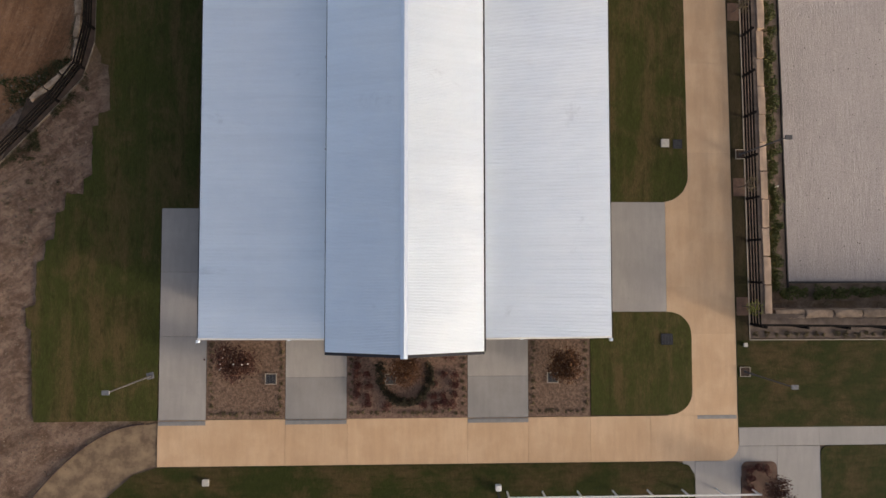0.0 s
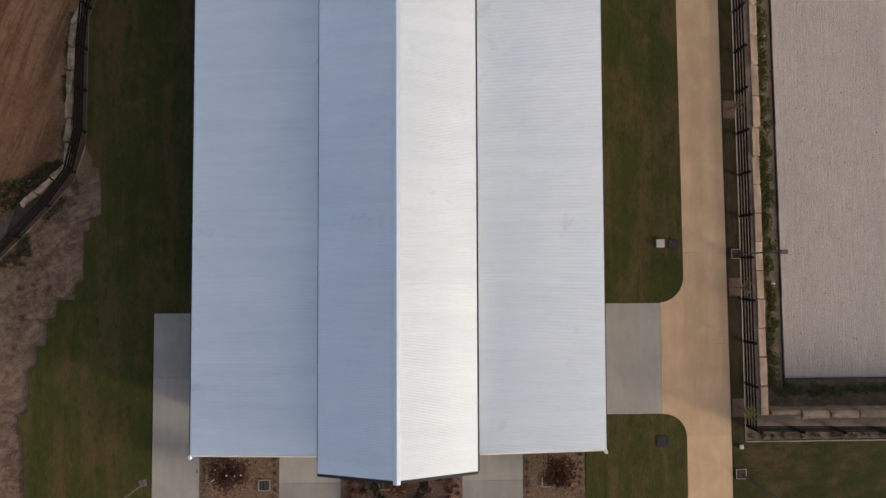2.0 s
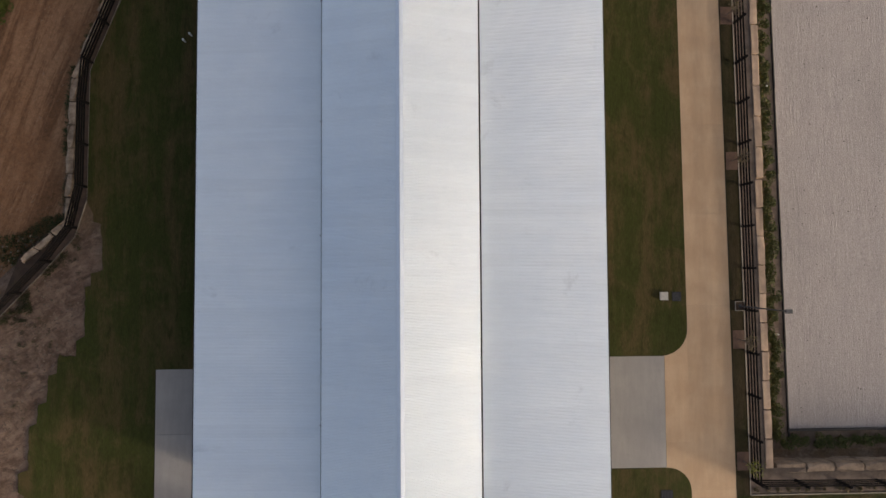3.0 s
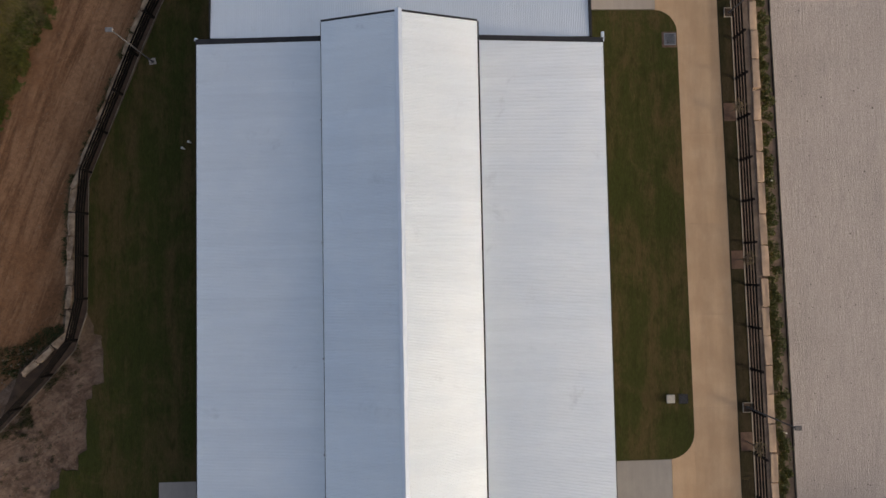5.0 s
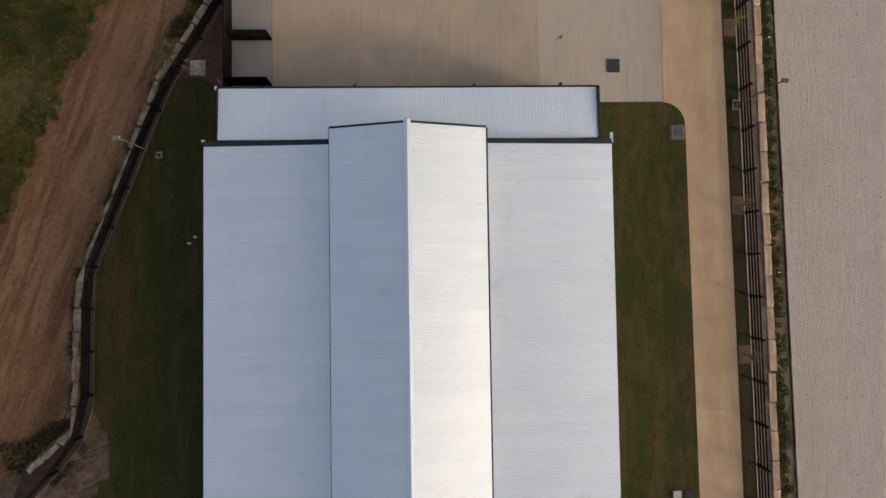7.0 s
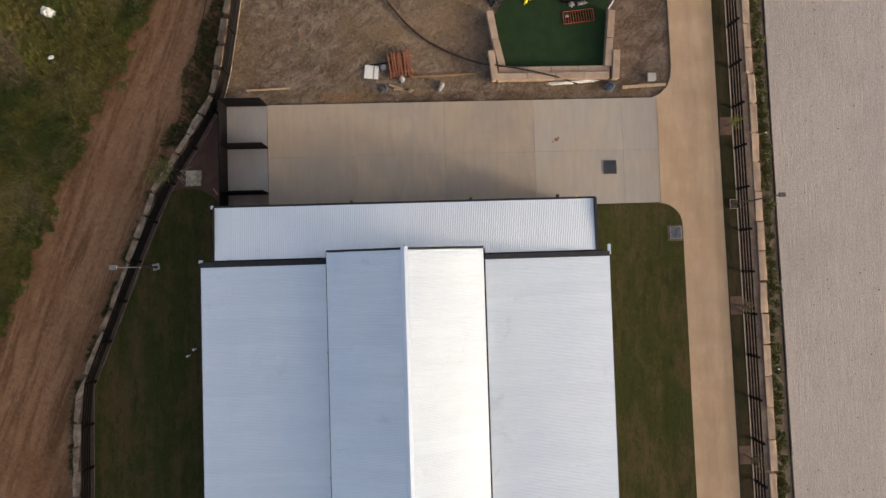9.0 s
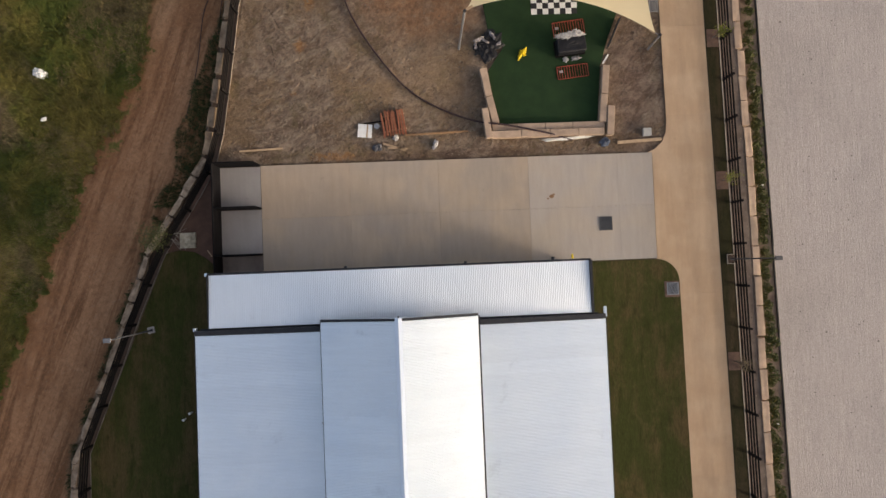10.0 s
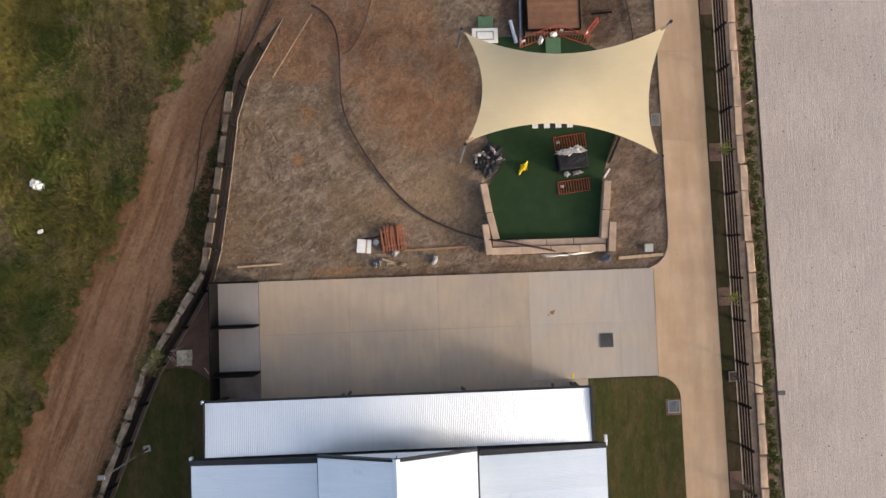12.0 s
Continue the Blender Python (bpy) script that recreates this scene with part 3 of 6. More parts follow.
make_lawn("lawn_verge", rounded(25.35, 60.0, -40.0, -12.22, (0, 0, 0, 0.6)), M_LAWN3, "roadside lawn of browning grass")
strip_l = [(19.872 + drift(y), y) for y in (-5.33, 20, 40, 75)]
strip_r = [(20.78 + drift(y), y) for y in (75, 40, 20, -5.33)]
make_lawn("lawn_strip", strip_l + strip_r, M_LAWN2, "narrow grass strip between drive and fence", 0.03)

# ---- paving: slabs with open joints ----
def pavement(name, label):
    return thing(name, 0, 0, 0, label, "pavement", kind="structure")


def slab(parent, pts, material, z=0.02, gap=0.007):
    cx, cy = sum(p[0] for p in pts) / len(pts), sum(p[1] for p in pts) / len(pts)
    if len(pts) == 4:
        pts = [(x + (gap if x < cx else -gap), y + (gap if y < cy else -gap)) for x, y in pts]
    return part("slab", prism(pts, z - 0.12, z), material, parent)


def rect(x0, x1, y0, y1):
    return [(x0, y0), (x1, y0), (x1, y1), (x0, y1)]


front = pavement("pavement_front", "tan coloured concrete drive in front of the building")
xs = [-17.52, -9.5, -5.55, 2.17, 6.1, 10.17, 14.1, 17.0]
for a, b in zip(xs, xs[1:]):
    slab(front, rect(a, b, -13.13, -10.2), M_TAN)
corner = [(17.0, -10.2), (17.0, -13.13)] + [(18.9 + math.cos(radians(a)), -12.13 + math.sin(radians(a))) for a in range(-90, 1, 10)] + [(19.9, -10.2)]
slab(front, corner, M_TAN)
drive = pavement("pavement_drive", "long tan coloured concrete drive beside the building")
ys = [-10.2, -4.9, 1.1, 7.1, 13.1, 19.1, 25.1, 31.1, 37.07, 43.0, 49.0, 55.0, 61.0, 67.0, 75.0]
for a, b in zip(ys, ys[1:]):
    slab(drive, [(16.88 + drift(a), a), (19.88 + drift(a), a), (19.88 + drift(b), b), (16.88 + drift(b), b)], M_TAN, 0.02, 0.003)
for y0, y1 in ((2.2, 5.4), (-5.1, -1.8), (31.6, 33.5), (-10.2, -8.6)):
    w = 0.30 if y0 > 30 else 0.0
    slab(drive, rect(15.3 - w * 0.4, 16.95 - w, y0, y1), M_TAN, 0.016, 0.001)
slab(drive, rect(15.3, 16.95, -1.8, 2.2), M_TAN, 0.016, 0.001)
slab(drive, rect(15.22, 16.55, 33.5, 40.5), M_TAN, 0.016, 0.001)
slab(drive, [(15.0, 40.5), (15.0, 40.6), (15.45, 40.78), (15.95, 41.25), (16.22, 41.9), (16.32, 42.8), (16.5, 42.8), (16.5, 40.5)], M_TAN, 0.014)
side = pavement("pavement_side", "grey concrete apron at the side doors")
slab(side, rect(10.0, 15.29, -3.43, 3.78), M_GREY)
west = pavement("pavement_west", "grey concrete path along the building's west side")
for a, b in ((-10.25, -4.9), (-4.9, -0.8), (-0.8, 3.32)):
    slab(west, rect(-17.48, -14.52 if b < -4 else -12.9, a, b), M_GREY)
paths = pavement("pavement_paths", "grey concrete paths to the front doors")
for x0, x1 in ((-9.5, -5.6), (2.18, 6.11)):
    slab(paths, rect(x0, x1, -7.55, -3.0), M_GREY)
    slab(paths, rect(x0, x1, -10.25, -7.55), M_GREY2)
yard = pavement("pavement_yard", "large concrete yard behind the building")
yx = [-10.62, -4.85, 0.95, 6.9, 12.83, 15.2]
for i, (a, b) in enumerate(zip(yx, yx[1:])):
    for c, d in ((33.5 if i > 2 else 30.0, 37.07), (37.07, 40.55)):
        slab(yard, rect(a, b, c, d), M_YARD2 if i > 2 else M_YARD3 if i == 0 and d > 40 else M_YARD, 0.02, 0.005)
slab(yard, rect(6.9, 10.58, 30.0, 33.49), M_YARD)
bays = pavement("pavement_bays", "grey concrete floors of the storage bays")
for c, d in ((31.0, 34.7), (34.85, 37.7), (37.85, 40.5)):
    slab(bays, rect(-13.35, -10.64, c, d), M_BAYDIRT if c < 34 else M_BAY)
entry = pavement("pavement_entry", "pale grey concrete crossing at the entrance")
slab(entry, rect(19.95, 25.3, -12.2, -11.0), M_ENTRY)
slab(entry, rect(25.3, 60.0, -12.2, -11.0), M_ENTRY)
slab(entry, rect(17.0, 20.0, -30.0, -13.15), M_ENTRY)
slab(entry, rect(22.45, 25.34, -30.0, -12.22), M_ENTRY)
slab(entry, [(20.0, -12.4), (20.0, -13.15), (22.45, -13.15), (22.45, -12.22), (19.95, -12.22)], M_ENTRY, 0.015)
slab(entry, rect(20.0, 22.45, -14.2, -13.15), M_ENTRY, 0.012)
slab(entry, rect(18.8, 20.0, -13.2, -12.1), M_ENTRY, 0.010)
slab(entry, rect(16.2, 17.0, -14.2, -13.1), M_ENTRY, 0.010)

# dirt track that leaves the drive in a curve
track = [(-17.55, -10.4), (-19.2, -10.5), (-20.66, -10.87), (-21.8, -11.5), (-22.7, -12.15), (-24.1, -13.4), (-25.4, -14.85), (-27.6, -18.5), (-23.6, -18.5), (-21.9, -16.2), (-20.2, -14.6), (-19.0, -13.75), (-17.55, -13.16)]
M_TRACK = simple("tan_dirt", (0.125, 0.086, 0.056), (0.25, 0.178, 0.110), 1.1, 0.95, 0, 1.0, 5)
tagged(mesh_ob("dirt_track", prism(ragged(track + track[:1], 0.25, 0.11), -0.15, -0.022), M_TRACK), "curved tan dirt track joining the concrete drive", "dirt track", kind="structure")
corner_dirt = ragged([(-13.3, 33.5), (-13.35, 40.8), (-13.75, 40.55), (-16.8, 35.15), (-16.0, 35.2), (-15.0, 35.0), (-14.2, 34.5), (-13.3, 33.5)], 0.6, 0.03)
tagged(mesh_ob("corner_soil", prism(corner_dirt, -0.15, -0.005), M_CLAY2), "dark reddish soil beside the storage bays", "soil", kind="structure")
# real dark soil; the shade between kerb and wall is painted into it
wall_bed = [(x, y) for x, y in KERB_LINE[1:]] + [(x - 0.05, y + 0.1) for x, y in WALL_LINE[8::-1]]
tagged(mesh_ob("wall_strip", prism(wall_bed, -0.3, -0.01), M_SHADESOIL), "dark bare soil strip between kerb and stone wall, shade in its colour", "garden bed", kind="structure")

# ---- garden beds ----
def bed(pts, material, label, z=0.012):
    return tagged(mesh_ob("garden_bed", prism(pts, min(-0.1, z - 0.3), z), material), label, "garden bed", kind="structure")


bed(rect(-14.5, -9.53, -10.17, -3.0), M_MULCH, "mulched garden bed with small tufts along its edges")
bed(rect(-5.57, 2.15, -10.2, -3.0), M_MULCH2, "brown mulch garden bed planted with red shrubs")
bed(rect(6.13, 10.17, -10.17, -3.0), M_MULCH, "mulched garden bed with small tufts along its edges")
bed(rounded(20.05, 22.42, -15.6, -13.2, (0, 0, 0.4, 0.4)), M_SOIL, "small dark bed in the entrance crossing", 0.03)
for y in (-3.1, 4.8, 16.65, 26.5, 38.5, 48.1, 58.0):
    bed(rect(19.95 + drift(y), 20.76 + drift(y), y - 0.6, y + 0.6), M_BROWNBED, "square mulch patch in the grass strip", 0.04)
bed([(20.8 + drift(y), y) for y in (-5.2, 30, 75)] + [(22.0 + drift(y), y) for y in (75, 30, -3.6)] + [(60.0, -3.6), (60.0, -5.2)], M_STRIPSOIL, "grey-brown soil strip under the fence", 0.0)
bed([(22.45 + drift(y), y) for y in (-3.35, 30, 78)] + [(24.3 + drift(y), y) for y in (78, 30, -1.6)] + [(60.0, -1.6), (60.0, -3.3)], M_HEDGEBED, "brown mulch bed under the hedge", -1.385)
arena = tagged(mesh_ob("arena_surface", prism([(24.42 + drift(y), y) for y in (-1.5, 20, 40, 80)] + [(70, 80), (70, -1.5)], -1.75, -1.47), M_ARENA), "raked pale sand riding arena", "riding arena", kind="structure")


# ---- the building ----
def ribbed(length, cover, pitch, height, slope):
    """One roof sheet: ribs run along x for length, falling by slope, its cover lies along y."""
    bm = bmesh.new()
    n = max(1, round(cover / pitch))
    wave_form = ((0.0, 0.0), (0.13, 0.55), (0.28, 0.95), (0.5, 1.0), (0.72, 0.95), (0.87, 0.55))
    prof = [(cover * (i + u) / n, height * v) for i in range(n) for u, v in wave_form] + [(cover, 0.0)]
    rows = [[bm.verts.new((x, yy, zz - slope * x)) for yy, zz in prof] for x in (0.0, length)]
    for i in range(len(prof) - 1):
        bm.faces.new((rows[0][i], rows[1][i], rows[1][i + 1], rows[0][i + 1]))
    under = [[bm.verts.new((x, yy, -0.04 - slope * x)) for yy in (0.0, cover)] for x in (0.0, length)]
    bm.faces.new((under[0][0], under[0][1], under[1][1], under[1][0]))
    bm.faces.new([under[1][0], under[1][1]] + rows[1][::-1])
    bmesh.ops.recalc_face_normals(bm, faces=bm.faces[:])
    me = bpy.data.meshes.new("roof_sheet")
    bm.to_mesh(me)
    bm.free()
    return me


def lay_sheets(parent, me, material, x, y0, z, count, flip=False, step=0.76):
    if not me.materials:
        me.materials.append(material)
    for i in range(count):
        ob = new("roof_sheet", me)
        ob.parent = parent
        ob.matrix_basis = pose(x, y0 + (i + (1 if flip else 0)) * step, z, 0, 0, 180 if flip else 0)


barn = thing("stable_building", -1.65, 13.0, 0.0, "long stable with pale ribbed steel roof and raised centre ridge", "building")


def b(name, bm, material, label=""):
    bmesh.ops.translate(bm, verts=bm.verts[:], vec=(1.65, -13.0, 0))
    return part(name, bm, material, barn, label)


LY0, LY1 = -4.66, 30.02
# walls
b("wall", box(-13.3, -13.15, -3.4, 29.6, -0.1, 2.98), M_WALL)
b("wall", box(9.95, 10.1, -3.4, 29.6, -0.1, 2.98), M_WALL)
for y0, y1 in ((-3.4, -3.25), (29.45, 29.6)):
    pts = [(-13.15, -0.1), (9.95, -0.1), (9.95, 3.02), (2.6, 3.42), (2.6, 4.60), (-1.65, 5.74), (-5.9, 4.60), (-5.9, 3.42), (-13.15, 3.02)]
    bm = bmesh.new()
    fr = [bm.verts.new((x, y0, z)) for x, z in pts]
    bk = [bm.verts.new((x, y1, z)) for x, z in pts]
    bm.faces.new(fr)
    bm.faces.new(bk[::-1])
    for i in range(len(pts)):
        bm.faces.new((fr[i], bk[i], bk[(i + 1) % len(pts)], fr[(i + 1) % len(pts)]))
    bmesh.ops.recalc_face_normals(bm, faces=bm.faces[:])
    b("gable_wall", bm, M_CLAD, "pale steel clad gable wall")
for x in (-5.9, 2.45):
    b("clerestory_wall", box(x, x + 0.15, -3.25, 29.45, 3.30, 4.52), M_CLAD, "pale steel clad wall below the raised roof")
# ribbed sheets of the four slopes
wing_l, wing_r, ridge_l, ridge_r = (new(n) for n in ("roof_wing", "roof_wing", "roof_slope", "roof_slope"))
for o in (wing_l, wing_r, ridge_l, ridge_r):
    o.parent = barn
    o.matrix_basis = pose(1.65, -13.0, 0)
n = 46
step = (LY1 - LY0) / n
wing_slope = 0.44 / 7.6
wing = ribbed(7.62, step, 0.084, 0.027, wing_slope)
lay_sheets(wing_r, wing, M_ROOF_X, 2.97, LY0, 3.48, n, False, step)
lay_sheets(wing_l, wing, M_ROOF_X, -6.22, LY0, 3.48, n, True, step)
GY0, GY1 = -5.28, 30.66
gn = 48
gstep = (GY1 - GY0) / gn
g_slope = 1.27 / 4.43
gable = ribbed(4.46, gstep, 0.084, 0.042, g_slope)
lay_sheets(ridge_r, gable, M_ROOF_X, -1.68, GY0, 5.83, gn, False, gstep)
lay_sheets(ridge_l, gable, M_ROOF_X, -1.72, GY0, 5.83, gn, True, gstep)


def strip_along(x0, z0, x1, z1, y0, y1, thick=0.02):
    """A folded flashing strip along y between two lines."""
    bm = bmesh.new()
    vs = [bm.verts.new(c) for c in ((x0, y0, z0), (x1, y0, z1), (x1, y1, z1), (x0, y1, z0))]
    low = [bm.verts.new(v.co - Vector((0, 0, thick))) for v in vs]
    bm.faces.new(vs)
    bm.faces.new(low[::-1])
    for i in range(4):
        bm.faces.new((vs[i], low[i], low[(i + 1) % 4], vs[(i + 1) % 4]))
    bmesh.ops.recalc_face_normals(bm, faces=bm.faces[:])
    return bm


b("ridge_cap", strip_along(-1.90, 5.845, -1.70, 5.905, GY0 - 0.2, GY1 + 0.18), M_TRIM, "bright folded ridge capping")
b("ridge_cap", strip_along(-1.70, 5.905, -1.50, 5.845, GY0 - 0.2, GY1 + 0.18), M_TRIM, "bright folded ridge capping")
for y0, y1 in ((GY0 - 0.10, GY0 - 0.06), (GY1 + 0.03, GY1 + 0.07)):
    bm = bmesh.new()
    ends = [[bm.verts.new((x, y, z)) for x, z in ((-6.12, 4.46), (2.72, 4.46), (2.72, 4.54), (-1.70, 5.78), (-6.12, 4.54))] for y in (y0, y1)]
    bm.faces.new(ends[0])
    bm.faces.new(ends[1][::-1])
    for i in range(5):
        bm.faces.new((ends[0][i], ends[1][i], ends[1][(i + 1) % 5], ends[0][(i + 1) % 5]))
    bmesh.ops.recalc_face_normals(bm, faces=bm.faces[:])
    b("gable_panel", bm, M_CLAD, "pale triangular gable end panel")
for y0, y1 in ((GY0 - 0.05, -3.41), (29.61, GY1 + 0.02)):
    b("gable_soffit", box(-6.1, 2.7, y0, y1, 4.40, 4.44), M_DARK, "dark soffit under the gable's overhang")
b("verge_flashing", box(-6.2, 2.9, 30.26, 30.42, 3.46, 3.60, 0.01), M_DARK, "dark steel flashing under the gable")
b("finial", box(-1.73, -1.67, 30.62, 30.92, 5.50, 5.78, 0.01), M_DARK, "dark end plate under the ridge capping")
# gutters
def gutter(x0, x1, y0, y1, z, material):
    bm = box(x0, x1, y0, y1, z - 0.13, z - 0.115)
    box(x0, x0 + 0.012, y0, y1, z - 0.13, z, 0, bm)
    box(x1 - 0.012, x1, y0, y1, z - 0.13, z, 0, bm)
    box(x0, x1, y0, y0 + 0.012, z - 0.13, z, 0, bm)
    box(x0, x1, y1 - 0.012, y1, z - 0.13, z, 0, bm)
    return b("gutter", bm, material, "steel eaves gutter")


gutter(-6.215, -6.12, GY0, GY1, 4.57, M_DARK)
gutter(2.76, 2.87, GY0, GY1, 4.57, M_DARK)
gutter(-13.90, -13.80, LY0 - 0.1, LY1 + 0.08, 3.05, M_DARK)
gutter(10.54, 10.645, LY0 - 0.1, LY1 + 0.08, 3.05, M_DARK)
for x, mat in ((-6.30, M_ROOF_X), (2.93, M_ROOF_X)):
    b("apron_flashing", strip_along(x - 0.09, 3.525, x + 0.09, 3.535, LY0, LY1), mat, "folded flashing where the wing meets the raised wall")
# barge boards
for y, w in ((GY0 - 0.17, 0.16), (GY1 + 0.02, 0.11)):
    for s in (-1, 1):
        xa, za, xb, zb = -1.70, 5.80, -1.70 + s * 4.50, 5.80 - 4.50 * g_slope
        bm = bmesh.new()
        for yy in (y, y + w):
            for xx, zz in ((xa, za), (xb, zb)):
                bm.verts.new((xx, yy, zz + 0.03))
                bm.verts.new((xx, yy, zz - 0.24))
        v = bm.verts[:]
        for f in ((0, 2, 6, 4), (1, 5, 7, 3), (0, 1, 3, 2), (4, 6, 7, 5), (0, 4, 5, 1), (2, 3, 7, 6)):
            bm.faces.new([v[i] for i in f])
        bmesh.ops.recalc_face_normals(bm, faces=bm.faces[:])
        b("barge_board", bm, M_DARK, "dark steel barge board")
for s, xa in ((1, 3.0), (-1, -6.28)):
    for y, w, mat in ((LY0 - 0.09, 0.10, M_WHITE), (LY1, 0.30, M_DARK)):
        xb = xa + s * 7.6
        bm = beam((xa, y + w / 2, 3.43), (xb, y + w / 2, 3.43 - 7.6 * wing_slope), w, 0.16)
        b("verge_flashing", bm, mat, "folded steel verge flashing")
# gutter ends and overflow heads at the corners
for x, y in ((-13.92, LY0 - 0.2), (10.6, LY0 - 0.2), (-13.92, LY1 + 0.35), (-8.6, LY0 - 0.1), (5.2, LY0 - 0.1)):
    b("rainwater_head", box(x - 0.08, x + 0.1, y - 0.09, y + 0.09, 2.72, 2.98, 0.015), M_TRIM)
b("rainwater_head", box(10.55, 10.72, LY1 + 0.1, LY1 + 0.72, 2.82, 2.96, 0.015), M_TRIM, "pale gutter return at the corner")
for x, y in ((-13.3, -4.4), (10.1, -4.4), (-13.3, 29.75), (10.1, 29.75)):
    b("downpipe", box(x - 0.05, x + 0.05, y - 0.05, y + 0.05, -0.05, 2.75), M_TRIM)
for y in (0.9, 6.2, 11.5, 18.0, 25.0):
    b("gutter_bracket", box(-6.27, -6.15, y - 0.035, y + 0.035, 4.50, 4.59), M_STEEL)
# eaves soffit and floor
b("soffit", box(-13.2, 10.0, -4.7, -3.4, 2.80, 2.84), M_DARK)
b("floor", box(-13.1, 9.9, -3.3, 29.5, -0.1, 0.03), M_GREY)

# ---- rear shed ----
shed = thing("rear_shed", -1.6, 32.0, 0.0, "narrow open shed with ribbed steel skillion roof", "shed")


def s_(name, bm, material, label=""):
    bmesh.ops.translate(bm, verts=bm.verts[:], vec=(1.6, -32.0, 0))
    return part(name, bm, material, shed, label)


sn = 30
sstep = (9.80 + 13.05) / sn
rib = ribbed(3.13, sstep, 0.11, 0.013, 0.035)
roof_plane = new("roof_plane")
roof_plane.parent = shed
roof_plane.matrix_basis = pose(1.6, -32.0, 0)
rib.materials.append(M_ROOF_Y)
for i in range(sn):
    ob = new("roof_sheet", rib)
    ob.parent = roof_plane
    ob.matrix_basis = pose(-13.05 + (i + 1) * sstep, 30.42, 2.993, 0, 0, 90)
s_("barge_board", box(9.80, 9.95, 30.42, 33.58, 2.72, 3.04), M_DARK)
s_("barge_board", box(-13.12, -13.06, 30.42, 33.58, 2.76, 3.00), M_DARK)
s_("gutter", box(-13.2, 9.95, 33.56, 33.68, 2.74, 2.87), M_DARK)
s_("valley_gutter", box(-13.6, 10.2, 30.26, 30.40, 2.80, 2.90), M_DARK)
s_("rear_wall", box(-13.0, 9.7, 30.1, 30.25, -0.1, 2.95), M_WALL)
s_("end_wall", box(-13.0, -12.88, 30.25, 33.3, -0.1, 2.85), M_WALL)
s_("end_wall", box(9.6, 9.72, 30.25, 33.3, -0.1, 2.85), M_WALL)
for x in (-12.7, -4.9, 2.3, 9.4):
    s_("post", box(x - 0.06, x + 0.06, 33.2, 33.32, -0.05, 2.85), M_DARK)
for x in (-4.9, 2.3):
    s_("rainwater_head", box(x - 0.08, x + 0.08, 33.68, 33.80, 2.68, 2.92, 0.015), M_DARK)
s_("rainwater_head", box(7.55, 7.7, 33.68, 33.86, 2.6, 2.92, 0.015), M_DARK)
s_("rainwater_head", box(-13.28, -13.12, 33.5, 33.7, 2.7, 2.9, 0.015), M_TRIM)
s_("wall_tap", box(9.30, 9.42, 33.7, 34.0, 0.7, 0.85, 0.02), M_YELLOW, "small yellow fitting")

# ---- storage bay walls ----
M_SLEEPER = simple("black_sleeper", (0.006, 0.006, 0.007), (0.010, 0.009, 0.010), 2, 0.9, 0, 0.2, 20, 0.05)
bay = thing("storage_bay", -12.0, 37.5, 0.0, "two storage bays with dark steel sleeper walls", "storage bay")
H = 1.45
for x0, x1, y0, y1 in ((-13.30, -13.23, 31.0, 40.63), (-13.23, -10.66, 40.55, 40.63), (-13.23, -10.62, 37.72, 37.80), (-13.23, -10.62, 34.72, 34.80)):
    for k in range(4):
        bm = box(x0 + 12.0, x1 + 12.0, y0 - 37.5, y1 - 37.5, -0.05 + k * (H + 0.05) / 4, -0.05 + (k + 1) * (H + 0.05) / 4 - 0.012, 0.01)
        part("sleeper", bm, M_SLEEPER, bay)

# ---- drains, covers and small boxes ----
def grate(x, y, w, d, z, frame_mat, label, bars=7, bar_mat=M_GRATE):
    g = thing("drain_grate", x, y, z, label, "drain grate", "drain grates")
    f = 0.045
    bm = box(-w / 2, w / 2, -d / 2, -d / 2 + f, -0.02, 0.02)
    box(-w / 2, w / 2, d / 2 - f, d / 2, -0.02, 0.02, 0, bm)
    box(-w / 2, -w / 2 + f, -d / 2 + f, d / 2 - f, -0.02, 0.02, 0, bm)
    box(w / 2 - f, w / 2, -d / 2 + f, d / 2 - f, -0.02, 0.02, 0, bm)
    part("frame", bm, frame_mat, g)
    part("pit", box(-w / 2 + f, w / 2 - f, -d / 2 + f, d / 2 - f, -0.02, -0.006), M_DARK, g)
    for i in range(bars):
        x0 = -w / 2 + f + (w - 2 * f) * (i + 0.5) / bars
        part("bar", box(x0 - 0.014, x0 + 0.014, -d / 2 + f, d / 2 - f, -0.004, 0.012), bar_mat, g)
    return g


for x, y in ((-10.42, -7.63), (-2.78, -7.70), (7.7, -7.67)):
    grate(x, y, 0.74, 0.70, 0.06, M_EDGE, "square steel grate with pale frame in a garden bed")
grate(15.26, -5.23, 0.78, 0.72, 0.05, M_DARK, "square dark steel drain grate set in the lawn", 7, M_POLE)
grate(16.18, 7.66, 0.60, 0.60, 0.05, M_DARK, "square dark steel drain grate set in the lawn", 7, M_POLE)
grate(16.12, 31.45, 0.78, 0.80, 0.07, M_STEEL, "square steel drain grate set in the lawn", 9, M_STEEL)
grate(11.88, 35.93, 0.88, 0.92, 0.035, M_GRATE, "large dark steel grate in the concrete yard", 12)
grate(15.84, 50.4, 0.62, 0.8, 0.0, M_GREY, "grey concrete-framed pit cover beside the drive", 9, M_GREY)
